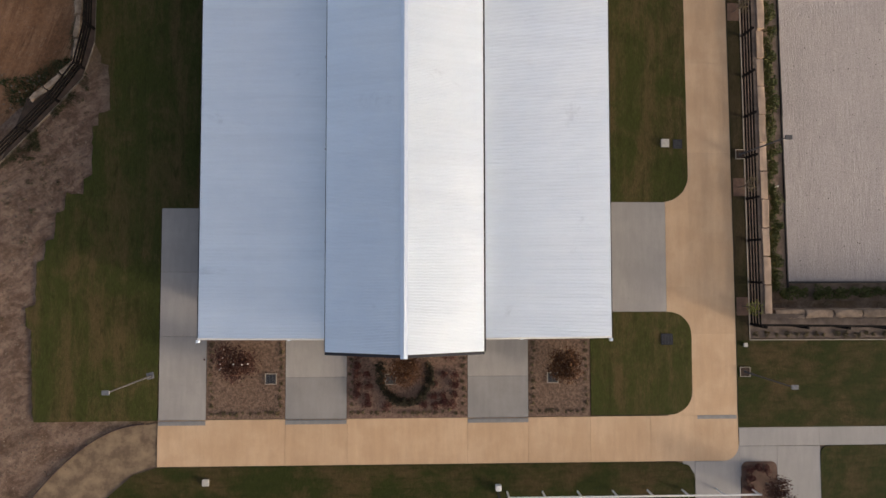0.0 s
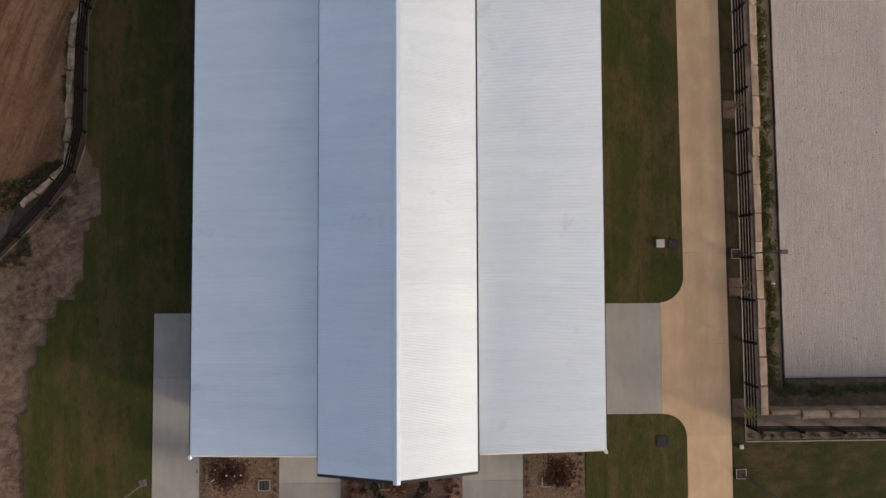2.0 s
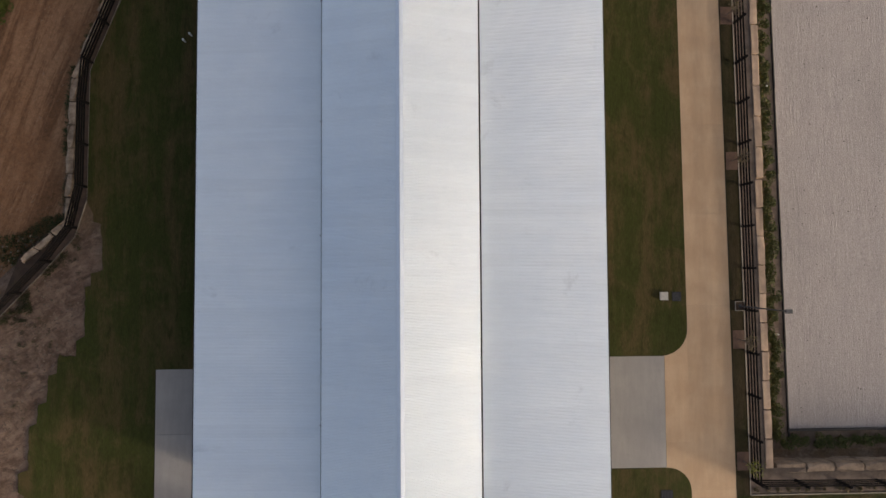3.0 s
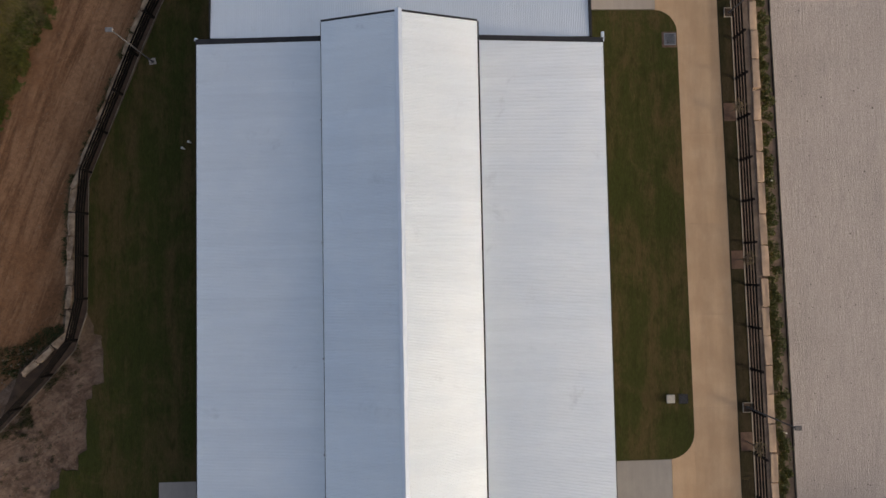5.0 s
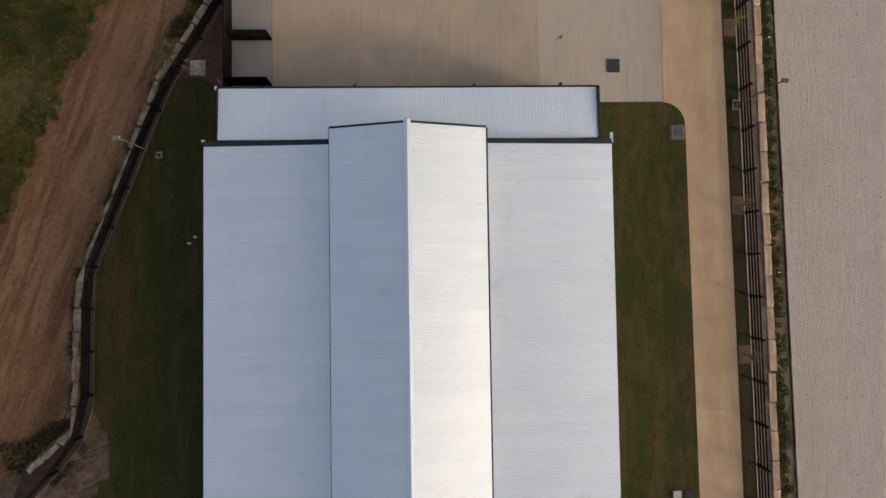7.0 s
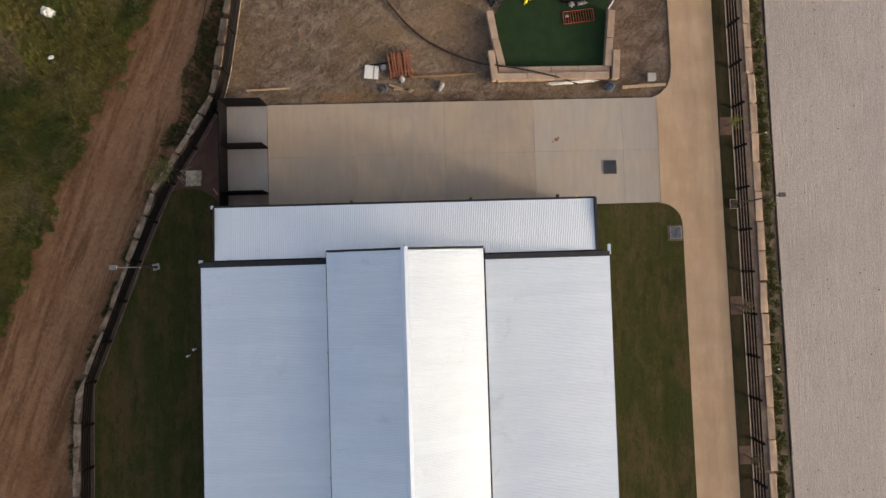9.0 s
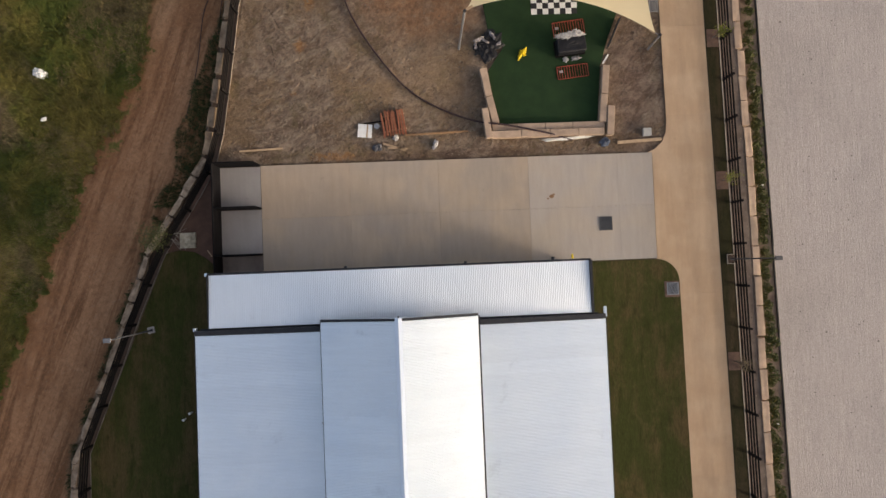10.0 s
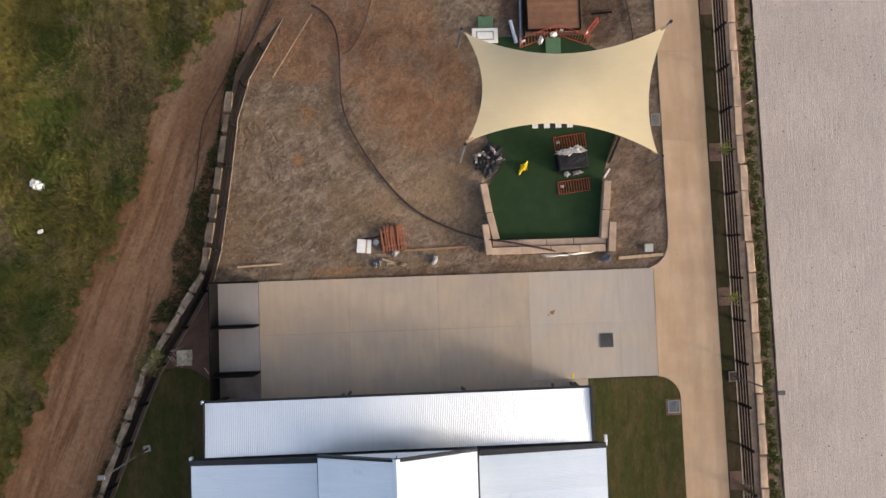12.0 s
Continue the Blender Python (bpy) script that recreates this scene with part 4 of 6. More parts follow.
for x, y, w in ((20.42, 7.0, 0.0), (20.42, -7.38, 0.0), (20.2, 33.25, 0.0)):
    r = thing("pole_footing", x, y, 0.03, "square concrete rim round the lamp pole's base", "pole footing", "pole footings")
    bm = box(-0.34, 0.34, -0.32, -0.285, -0.05, 0.06)
    for q in ((-0.34, 0.34, 0.285, 0.32), (-0.34, -0.305, -0.285, 0.285), (0.305, 0.34, -0.285, 0.285)):
        box(*q, -0.05, 0.06, 0, bm)
    part("rim", bm, M_EDGE, r)
    part("soil", box(-0.30, 0.30, -0.27, 0.27, -0.05, 0.02), M_SHADESOIL, r)


bed(rect(15.58, 16.6, 30.9, 31.95), M_MULCH, "bare brown soil round the drain grate in the lawn", 0.042)


def trench(x0, x1, y0, y1):
    g = thing("trench_drain", (x0 + x1) / 2, (y0 + y1) / 2, 0.024, "grey trench drain across the concrete", "trench drain", "trench drains")
    w, d = (x1 - x0) / 2, (y1 - y0) / 2
    part("channel", box(-w, w, -d, d, -0.03, 0.004), M_BLUEGREY2, g)
    n = int((x1 - x0) / 0.25)
    for i in range(n):
        c = -w + (i + 0.5) * 2 * w / n
        part("grating", box(c - 0.1, c + 0.1, -d + 0.04, d - 0.04, 0.004, 0.014), M_BLUEGREY2, g)


M_BLUEGREY2 = simple("grey_drain_steel", (0.225, 0.218, 0.212), (0.262, 0.252, 0.243), 3, 0.6, 0.2)
trench(-17.48, -14.52, -10.54, -10.27)
trench(-9.5, -5.6, -10.53, -10.25)
trench(2.18, 6.11, -10.53, -10.26)
trench(17.2, 19.8, -10.42, -10.18)


def lid_box(x, y, w, h, label, z=0.03):
    g = thing("utility_box", x, y, z, label, "utility box", "utility boxes")
    part("body", box(-w / 2, w / 2, -w / 2, w / 2, -0.05, h, 0.015), M_LID, g)
    part("lid", box(-w / 2 - 0.02, w / 2 + 0.02, -w / 2 - 0.02, w / 2 + 0.02, h, h + 0.03, 0.008), M_LID, g)


lid_box(15.3, 7.7, 0.5, 0.12, "small white square pit lid in the lawn")
lid_box(-14.41, -14.09, 0.38, 0.12, "small white box in the front lawn")
lid_box(14.9, 41.88, 0.5, 0.2, "small white box on bare earth", 0.0)
lid_box(20.45, -5.62, 0.22, 0.1, "small pale box beside the fence corner")
sign = thing("marker_post", 4.12, -14.6, 0.03, "white square post head beside a dark post", "marker post")
part("post", box(-0.06, 0.06, -0.5, -0.38, -0.05, 1.0), M_DARK, sign)
part("plate", box(-0.18, 0.18, -0.2, 0.16, -0.05, 0.3, 0.03), M_WHITE, sign)
cov = thing("pit_cover", -15.39, 35.87, 0.0, "pale cracked concrete pit cover", "pit cover")
part("slab", box(-0.5, 0.5, -0.5, 0.5, -0.08, 0.16, 0.03), simple("mossy_concrete", (0.50, 0.44, 0.33), (0.20, 0.17, 0.12), 2.6, 0.9, 0, 0.6, 12), cov)
part("lid", box(-0.24, 0.28, -0.25, 0.25, 0.16, 0.185, 0.01), bpy.data.materials["mossy_concrete"], cov)
for x, y in ((-15.85, 24.45), (-15.45, 24.85)):
    g = thing("vent_pipe", x, y, 0.03, "white capped pipe standing in the lawn", "vent pipe", "vent pipes")
    part("pipe", tube((0, 0, -0.1), (0, 0, 0.35), 0.05), M_WHITE, g)
    part("cap", tube((0, 0, 0.35), (0, 0, 0.42), 0.09, 0.07), M_WHITE, g)


# ---- lamp poles ----
M_LAMP = simple("lamp_grey", (0.15, 0.155, 0.17), (0.11, 0.115, 0.13), 6, 0.6)


def lamp_pole(x, y, turn, label, shell=M_LAMP):
    g = thing("lamp_pole", x, y, 0.0, label, "lamp pole", "lamp poles", turn=turn)
    part("base_plate", box(-0.11, 0.11, -0.11, 0.11, 0.0, 0.05, 0.01), M_POLE, g)
    part("pole", tube((0, 0, 0), (0, 0, 4.68), 0.055, 0.035, 10), M_POLE, g)
    part("arm", tube((0, 0, 4.66), (0.16, 0, 4.74), 0.03), M_POLE, g)
    head = part("lamp_head", box(-0.12, 0.30, -0.13, 0.13, 4.73, 4.81, 0.02), shell, g, "flat grey lamp head")
    part("lens", box(-0.06, 0.24, -0.09, 0.09, 4.712, 4.728), M_WHITE, head)
    return g


lamp_pole(20.42, 7.0, 0, "slender grey steel lamp pole behind the fence", M_POLE)
lamp_pole(20.42, -7.38, 0, "slender grey steel lamp pole on the roadside lawn")
lamp_pole(20.2, 33.25, 0, "slender grey steel lamp pole behind the fence", M_POLE)
lamp_pole(-18.0, -7.4, 180, "slender grey steel lamp pole beside the path")
lamp_pole(-17.88, 30.18, 180, "slender grey steel lamp pole on the west lawn")
for x, y in ((-17.88, 30.18), (-18.0, -7.4)):
    g = thing("footing_block", x - 0.02, y + 0.02, 0.0, "pale concrete footing of a lamp pole", "pole footing", "pole footings", turn=12)
    part("block", box(-0.24, 0.24, -0.22, 0.22, -0.1, 0.05, 0.03), M_GREY if y > 0 else M_LAMP, g)


# ---- post and rail fences ----
def rail_fence(name, line, label, step=2.75, top=1.3, rails=4):
    st = stations(line, step)
    g = thing(name, st[0][0], st[0][1], 0.0, label, "fence")
    o = Vector((st[0][0], st[0][1], 0))
    for x, y, a in st:
        p = Vector((x, y, 0)) - o
        bm = box(-0.075, 0.075, -0.075, 0.075, -0.3, top + 0.06, 0.012)
        bmesh.ops.rotate(bm, verts=bm.verts[:], cent=(0, 0, 0), matrix=Matrix.Rotation(a, 3, "Z"))
        bmesh.ops.translate(bm, verts=bm.verts[:], vec=p)
        part("post", bm, M_RAIL, g)
    for (x0, y0, a0), (x1, y1, a1) in zip(st, st[1:]):
        n = Vector((-math.sin(a0), math.cos(a0), 0)) * 0.09
        for k in range(rails):
            z = 0.30 + (top - 0.36) * k / (rails - 1)
            part("rail", beam(Vector((x0, y0, z)) - o + n, Vector((x1, y1, z)) - o + n, 0.04, 0.14), M_RAIL, g)
    return g


rail_fence("fence_east", [(20.88 + drift(y), y) for y in (-4.25, 20, 40, 74)], "dark stained four-rail timber fence beside the drive")
rail_fence("fence_south", [(21.1, -4.35), (58.0, -4.9)], "dark stained four-rail timber fence south of the arena", 2.72)
inner = [(x - 0.06, y + 0.03) for x, y in KERB_LINE]
rail_fence("fence_west", inner[1:], "dark stained four-rail timber fence above the stone wall", 2.7, 1.08)


# ---- garden edging strips ----
M_KERB = simple("dirty_concrete_edging", (0.25, 0.21, 0.17), (0.14, 0.115, 0.09), 1.2, 0.9)


def edging(line, label, h=0.08, w=0.09, material=M_EDGE):
    g = thing("edging", line[0][0], line[0][1], 0.0, label, "edging", kind="structure")
    for (ax, ay), (bx, by) in zip(line, line[1:]):
        part("edge_strip", beam((ax - line[0][0], ay - line[0][1], h - 0.08), (bx - line[0][0], by - line[0][1], h - 0.08), w, 0.16), material, g)


edging(KERB_LINE, "dirty concrete edging along the west lawn", 0.045, 0.032, M_KERB)
edging([(20.80 + drift(y), y) for y in (-5.3, 10, 25, 40, 60, 74)], "pale concrete edging beside the fence", 0.05, 0.05)
edging([(20.8, -5.3), (58.0, -5.35)], "pale concrete edging beside the roadside lawn", 0.05, 0.06)
edging([(24.42 + drift(y), y) for y in (-1.5, 20, 40, 80)], "arena edging", -1.34, 0.02)


# ---- arena kickboard ----
kick = thing("arena_border", 24.4, -1.5, -1.47, "low black border board round the arena", "border board")
for (ax, ay), (bx, by) in zip([(24.36 + drift(y), y) for y in range(-2, 80, 6)], [(24.36 + drift(y), y) for y in range(4, 86, 6)]):
    part("board", beam((ax - 24.4, ay + 1.5, 0.08), (bx - 24.4, by + 1.5, 0.03), 0.08, 0.2), M_BLACK, kick)
for i in range(6):
    part("board", beam((i * 6 - 0.1, -0.06, 0.08), (i * 6 + 5.9, -0.06, 0.08), 0.12, 0.3), M_BLACK, kick)


# ---- sandstone walls ----
def block_mesh(name, l, w, h, material, seed, wobble=0.03):
    rnd = random.Random(seed)
    bm = box(-l / 2, l / 2, -w / 2, w / 2, 0, h, 0.03)
    bmesh.ops.subdivide_edges(bm, edges=[e for e in bm.edges if e.calc_length() > 0.3], cuts=1, use_grid_fill=False)
    for v in bm.verts:
        v.co += Vector([rnd.uniform(-wobble, wobble) for _ in range(3)])
    me = bpy.data.meshes.new(name)
    bm.to_mesh(me)
    bm.free()
    me.materials.append(material)
    return me


def stone_wall(name, line, label, length, width, height, courses, top, material, wobble=0.03, seed=1, taper=None, short=0.96):
    g = thing(name, line[0][0], line[0][1], 0.0, label, "stone wall")
    meshes = [block_mesh("block", length - 0.03, width, height, material, seed * 10 + i, wobble) for i in range(5)]
    rnd = random.Random(seed)
    ox, oy = line[0]
    for k in range(courses):
        for (ax, ay), (bx, by) in zip(line, line[1:]):
            d, a = math.hypot(bx - ax, by - ay), math.atan2(by - ay, bx - ax)
            if d < 0.3:
                continue
            n = max(1, round(d / length))
            for i in range(n):
                s = (i + 0.5) / n
                x, y = ax + (bx - ax) * s, ay + (by - ay) * s
                z = top - height * (k + 1) + 0.02 + rnd.uniform(-0.03, 0.03) + (taper(x, y) if taper else 0.0)
                ob = new("block", rnd.choice(meshes))
                ob.parent = g
                spin = rnd.uniform(-2.5, 2.5) * (1.6 if short < 0.95 else 0.35)
                ob.matrix_basis = pose(x - ox, y - oy, z, rnd.uniform(-1, 1), rnd.uniform(-1.5, 1.5), math.degrees(a) + spin) @ Matrix.Diagonal((d / n / length * rnd.uniform(short, 1.0), 1, 1, 1))
    return g


M_STONE3 = simple("grey_tan_sandstone", (0.46, 0.34, 0.235), (0.20, 0.14, 0.095), 1.8, 0.9, 0, 0.7, 10, by="rand")
EAST_STEPS = [(22.10, -3.6), (22.08, 15.4), (22.20, 15.5), (22.22, 28.0), (22.28, 28.1), (22.30, 42.0), (22.20, 42.1), (22.20, 47.2), (22.08, 47.3), (22.06, 74.0)]
stone_wall("retaining_wall_east", [(x + drift(y), y) for x, y in EAST_STEPS], "sandstone block retaining wall below the drive's fence", 1.95, 0.50, 0.5, 3, 0.03, M_STONE, 0.022, 2)
stone_wall("retaining_wall_south", [(22.6, -3.62), (58.0, -3.55)], "sandstone block retaining wall south of the arena", 1.95, 0.55, 0.5, 3, 0.0, M_STONE2, 0.05, 3)
stone_wall("retaining_wall_west", [(x + (0.2 if y < 23 else 0.05), y) for x, y in WALL_LINE[:6]], "weathered sandstone block retaining wall above the dirt road", 1.45, 0.38, 0.5, 2, 0.20, M_STONE3, 0.075, 4,
           lambda x, y: -0.12 * max(0.0, (14.5 - y) / 4.5), 0.88)
stone_wall("retaining_wall_north", [(-14.08, 41.3), (-13.2, 46.4), (-12.5, 50.2), (-12.18, 53.0)], "pale sandstone blocks with gaps along the dirt road", 1.7, 0.44, 0.5, 2, 0.16, M_STONE4, 0.045, 6, None, 0.7)


# ---- plants ----
def foliage(name, leaves, radius, height, leaf, material, seed, flat=0.7, base=0.0):
    """A clump of small leaves with gaps and an uneven outline."""
    rnd = random.Random(seed)
    verts, faces = [], []
    lobes = [(Vector((rnd.uniform(-0.5, 0.5) * radius, rnd.uniform(-0.5, 0.5) * radius, rnd.uniform(0.3, 0.75) * height)), rnd.uniform(0.35, 0.65)) for _ in range(7)]
    for _ in range(leaves):
        c, r = rnd.choice(lobes)
        d = Vector((rnd.gauss(0, 1), rnd.gauss(0, 1), rnd.gauss(0, 1))).normalized() * r * rnd.uniform(0.4, 1.0) ** 0.5
        p = c + Vector((d.x * radius, d.y * radius, d.z * height * flat))
        p.z = max(0.02, p.z) + base
        a = Vector((rnd.gauss(0, 1), rnd.gauss(0, 1), rnd.gauss(0, 0.6))).normalized()
        s = a.cross(Vector((rnd.gauss(0, 1), rnd.gauss(0, 1), rnd.gauss(0, 1)))).normalized()
        l = leaf * rnd.uniform(0.6, 1.3)
        i = len(verts)
        verts += [p - a * l, p + s * l * 0.45, p + a * l, p - s * l * 0.45]
        faces.append((i, i + 1, i + 2, i + 3))
    me = bpy.data.meshes.new(name)
    me.from_pydata([tuple(v) for v in verts], [], faces)
    me.materials.append(material)
    return me


def shrub_kind(name, label, category, group, meshes):
    def place(x, y, z, size, turn):
        ob = tagged(new(name, meshes[int(turn) % len(meshes)]), label, category, group)
        ob.matrix_basis = pose(x, y, z, 0, 0, turn) @ Matrix.Diagonal((size, size, size, 1))
        return ob
    return place


rnd = random.Random(11)
hedge = shrub_kind("hedge_shrub", "dark green hedge shrub below the stone wall", "shrub", "hedge along the arena", [foliage("hedge_shrub", 420, 0.56, 0.8, 0.085, M_HEDGE, s) for s in range(4)])
y = -1.9
while y < 62:
    row = float(np.interp(y, (0, 12, 22, 40, 46, 52), (23.30, 23.33, 23.42, 23.58, 23.58, 23.52)))
    hedge(row + drift(y) + rnd.uniform(-0.16, 0.16), y, -1.42, rnd.uniform(0.62, 1.0), rnd.uniform(0, 360))
    y += rnd.uniform(0.36, 0.66) + 0.3 * smooth(y, 45.0, 50.0)
x = 24.0
while x < 37:
    hedge(x, -2.25 + rnd.uniform(-0.1, 0.1), -1.45, rnd.uniform(0.7, 1.05), rnd.uniform(0, 360))
    x += rnd.uniform(0.6, 0.95)
redshrub = shrub_kind("red_shrub", "small dark red shrub in mulch", "shrub", "red shrubs in the beds", [foliage("red_shrub", 220, 0.36, 0.24, 0.065, M_RED, s) for s in range(20, 23)])
tuft = shrub_kind("edge_tuft", "low dull green tuft at the bed's edge", "plant", "tufts in the beds", [foliage("edge_tuft", 110, 0.24, 0.12, 0.05, M_DULL, s) for s in range(30, 33)])
ringp = shrub_kind("ring_shrub", "dark clipped shrub in a horseshoe-shaped hedge", "shrub", "horseshoe hedge", [foliage("ring_shrub", 260, 0.42, 0.5, 0.07, leafy("dark_hedge_leaves", (0.020, 0.018, 0.010), (0.042, 0.034, 0.020)), s) for s in range(40, 43)])
for i in range(20):
    a = radians(-190 + 200 * i / 19)
    ringp(-1.85 + 1.62 * math.cos(a), -7.2 + 2.0 * math.sin(a), 0.0, rnd.uniform(0.75, 1.0), rnd.uniform(0, 360))
for yy in (-9.35, -8.72, -8.1, -7.45, -6.8, -6.15):
    for xx in np.arange(-4.9, 1.6, 0.62):
        dx, dy = xx + 1.85, yy + 7.2
        if (dx / 2.05) ** 2 + (dy / 2.4) ** 2 > 1.0 and rnd.random() < 0.88:
            redshrub(xx + rnd.uniform(-0.12, 0.12), yy + rnd.uniform(-0.1, 0.1), 0, rnd.uniform(0.8, 1.05), rnd.uniform(0, 360))
for x0, x1 in ((-14.2, -9.8), (-5.3, 1.9), (6.4, 9.9)):
    for xx in np.arange(x0, x1 + 0.1, 0.42):
        tuft(xx + rnd.uniform(-0.06, 0.06), -9.82 + rnd.uniform(-0.06, 0.06), 0, rnd.uniform(0.5, 0.85), rnd.uniform(0, 360))
    for yy in np.arange(-9.3, -5.2, 0.48):
        for xx in (x0, x1):
            tuft(xx + rnd.uniform(-0.06, 0.06), yy, 0, rnd.uniform(0.5, 0.85), rnd.uniform(0, 360))
x = 21.2
while x < 36:
    tuft(x, -4.95 + rnd.uniform(-0.06, 0.06), 0, rnd.uniform(0.8, 1.3), rnd.uniform(0, 360))
    x += rnd.uniform(0.5, 0.75)
for xx, yy in ((20.5, -13.7), (21.1, -13.6), (21.7, -13.7), (20.6, -14.3), (20.5, -14.9)):
    redshrub(xx, yy, 0, 1.0, xx * 77 % 360)


for sx, sy in ((23.55, 5.0), (23.5, 22.0), (23.6, 38.2), (23.5, 44.7), (23.55, 51.7)):
    g = thing("sprinkler", sx + drift(sy), sy, -1.4, "small white sprinkler head in the hedge bed", "sprinkler", "sprinklers")
    part("riser", tube((0, 0, -0.05), (0, 0, 0.55), 0.03, 0.03, 8), M_WHITE, g)
    part("head", tube((0, 0, 0.55), (0, 0, 0.65), 0.06, 0.045, 8), M_WHITE, g)


def small_tree(name, x, y, z, height, radius, leaves, leaf, material, label, seed, white=0):
    """A thin trunk with limbs, twigs and a sparse crown."""
    r = random.Random(seed)
    g = thing(name, x, y, z, label, "tree")
    bm = tube((0, 0, -0.1), (0, 0, height * 0.45), 0.045, 0.032, 7)
    tips = []
    for i in range(9):
        a = 6.2832 * i / 9 + r.uniform(-0.3, 0.3)
        s = Vector((0, 0, height * r.uniform(0.28, 0.45)))
        e = Vector((math.cos(a) * radius * r.uniform(0.5, 0.9), math.sin(a) * radius * r.uniform(0.5, 0.9), height * r.uniform(0.6, 0.95)))
        tube(s, e, 0.022, 0.008, 5, bm)
        for _ in range(3):
            k = s.lerp(e, r.uniform(0.4, 0.9))
            t = k + Vector((r.uniform(-1, 1), r.uniform(-1, 1), r.uniform(0, 0.8))) * radius * 0.4
            tube(k, t, 0.009, 0.004, 4, bm)
            tips += [t, k.lerp(t, 0.5)]
        tips.append(e)
    part("trunk", bm, M_BARK, g)
    verts, faces = [], []
    for _ in range(leaves):
        p = r.choice(tips) + Vector((r.gauss(0, 1), r.gauss(0, 1), r.gauss(0, 1))) * radius * 0.2
        a = Vector((r.gauss(0, 1), r.gauss(0, 1), r.gauss(0, 0.5))).normalized()
        s = a.cross(Vector((r.gauss(0, 1), r.gauss(0, 1), r.gauss(0, 1)))).normalized()
        i = len(verts)
        verts += [p - a * leaf, p + s * leaf * 0.4, p + a * leaf, p - s * leaf * 0.4]
        faces.append((i, i + 1, i + 2, i + 3))
    me = bpy.data.meshes.new("crown")
    me.from_pydata([tuple(v) for v in verts], [], faces)
    me.materials.append(material)
    o = new("crown", me)
    o.parent = g
    if white:
        bm = bmesh.new()
        for _ in range(white):
            p = r.choice(tips)
            box(p.x - 0.04, p.x + 0.04, p.y - 0.04, p.y + 0.04, p.z + 0.12, p.z + 0.18, 0.015, bm)
        part("blossom", bm, M_WHITE, g, "small white blossoms")
    return g


small_tree("young_tree", -12.35, -6.5, 0, 1.6, 1.15, 2600, 0.085, M_PLUM, "young tree with dark red leaves and white blossoms", 5, 14)
small_tree("young_tree", 8.3, -6.7, 0, 1.6, 1.05, 2600, 0.09, M_RUST, "young tree with rusty brown leaves", 6)
small_tree("young_tree", -1.8, -6.9, 0, 2.0, 1.15, 2200, 0.08, M_RUST, "young tree with rusty brown leaves inside a horseshoe hedge", 7)
small_tree("young_tree", 21.7, -14.6, 0, 1.9, 0.85, 2600, 0.06, M_PLUM, "young tree with dark red leaves in the entrance bed", 8)
for i, yy in enumerate((-3.1, 4.8, 16.65, 26.5, 38.5, 48.1)):
    small_tree("verge_tree", 20.35 + drift(yy), yy, 0, 1.9, 0.5, 200, 0.06, M_LIME if i in (0, 4, 5) else M_DULL, "thin young tree with sparse yellow-green leaves", 50 + i)
small_tree("wall_tree", -16.7, 36.0, 0, 2.6, 1.0, 900, 0.06, M_HEDGE, "young tree with sparse dark green leaves by the stone wall", 77)


branch = thing("fallen_branch", -16.1, 36.25, 0.0, "dead grey branches lying beside the young tree", "branch")
rb2 = random.Random(12)
for k in range(7):
    a = rb2.uniform(-0.9, 0.9)
    q = Vector((rb2.uniform(-0.7, 0.1), rb2.uniform(-0.3, 0.3), 0.08 + 0.03 * k))
    part("twig", tube(q, q + Vector((math.cos(a), math.sin(a), 0.12)) * rb2.uniform(0.6, 1.2), 0.026, 0.01, 6), M_EDGE, branch)


def weeds(name, count, keep, size, material, label, seed, lo=10.0, hi=64.0):
    r = random.Random(seed)
    gen = np.random.RandomState(seed)
    X, Y = gen.uniform(-34, -8, count * 5 + 40000), gen.uniform(lo, hi, count * 5 + 40000)
    ok = keep(X, Y)
    X, Y = X[ok][:count], Y[ok][:count]
    Z = ground_height(X, Y)
    verts, faces = [], []
    for x, y, z in zip(X.tolist(), Y.tolist(), Z.tolist()):
        s = size * r.uniform(0.5, 1.5) * (0.9 + 0.8 * noise.noise(Vector((x * 0.5, y * 0.5, 0))) ** 2)
        lx, ly = 0.9 * noise.noise(Vector((x * 0.3, y * 0.3, 5))), 0.9 * noise.noise(Vector((x * 0.3, y * 0.3, 9)))
        for _ in range(7):
            a, k = r.uniform(0, 6.2832), r.uniform(0.25, 0.8)
            dx, dy = math.cos(a) * k + lx, math.sin(a) * k + ly
            px, py = x + r.uniform(-0.06, 0.06), y + r.uniform(-0.06, 0.06)
            w = s * 0.034 / max(0.05, math.hypot(dx, dy))
            wx, wy = -dy * w, dx * w
            b = r.uniform(-0.22, 0.22) * s
            mx, my, mz = px + dx * s * 0.55 - dy * b, py + dy * s * 0.55 + dx * b, z + s * 0.8
            i = len(verts)
            verts += [(px - wx, py - wy, z), (px + wx, py + wy, z), (mx + wx, my + wy, mz), (mx - wx, my - wy, mz), (px + dx * s * 1.15, py + dy * s * 1.15, z + s * 0.95)]
            faces += [(i, i + 1, i + 2, i + 3), (i + 3, i + 2, i + 4)]
    me = bpy.data.meshes.new(name)
    me.from_pydata(verts, [], faces)
    me.materials.append(material)
    return tagged(new(name, me), label, "weeds", kind="stuff")


def wave(X, Y, k, seed):
    return np.array([noise.noise(Vector((x * k, y * k, seed))) for x, y in zip(X.tolist(), Y.tolist())])


def in_field(X, Y):
    return -side_of(FIELD_LINE, X, Y) > 0.7 * wave(X, Y, 0.45, 2) + 0.9 * wave(X, Y, 1.9, 15) + 0.1


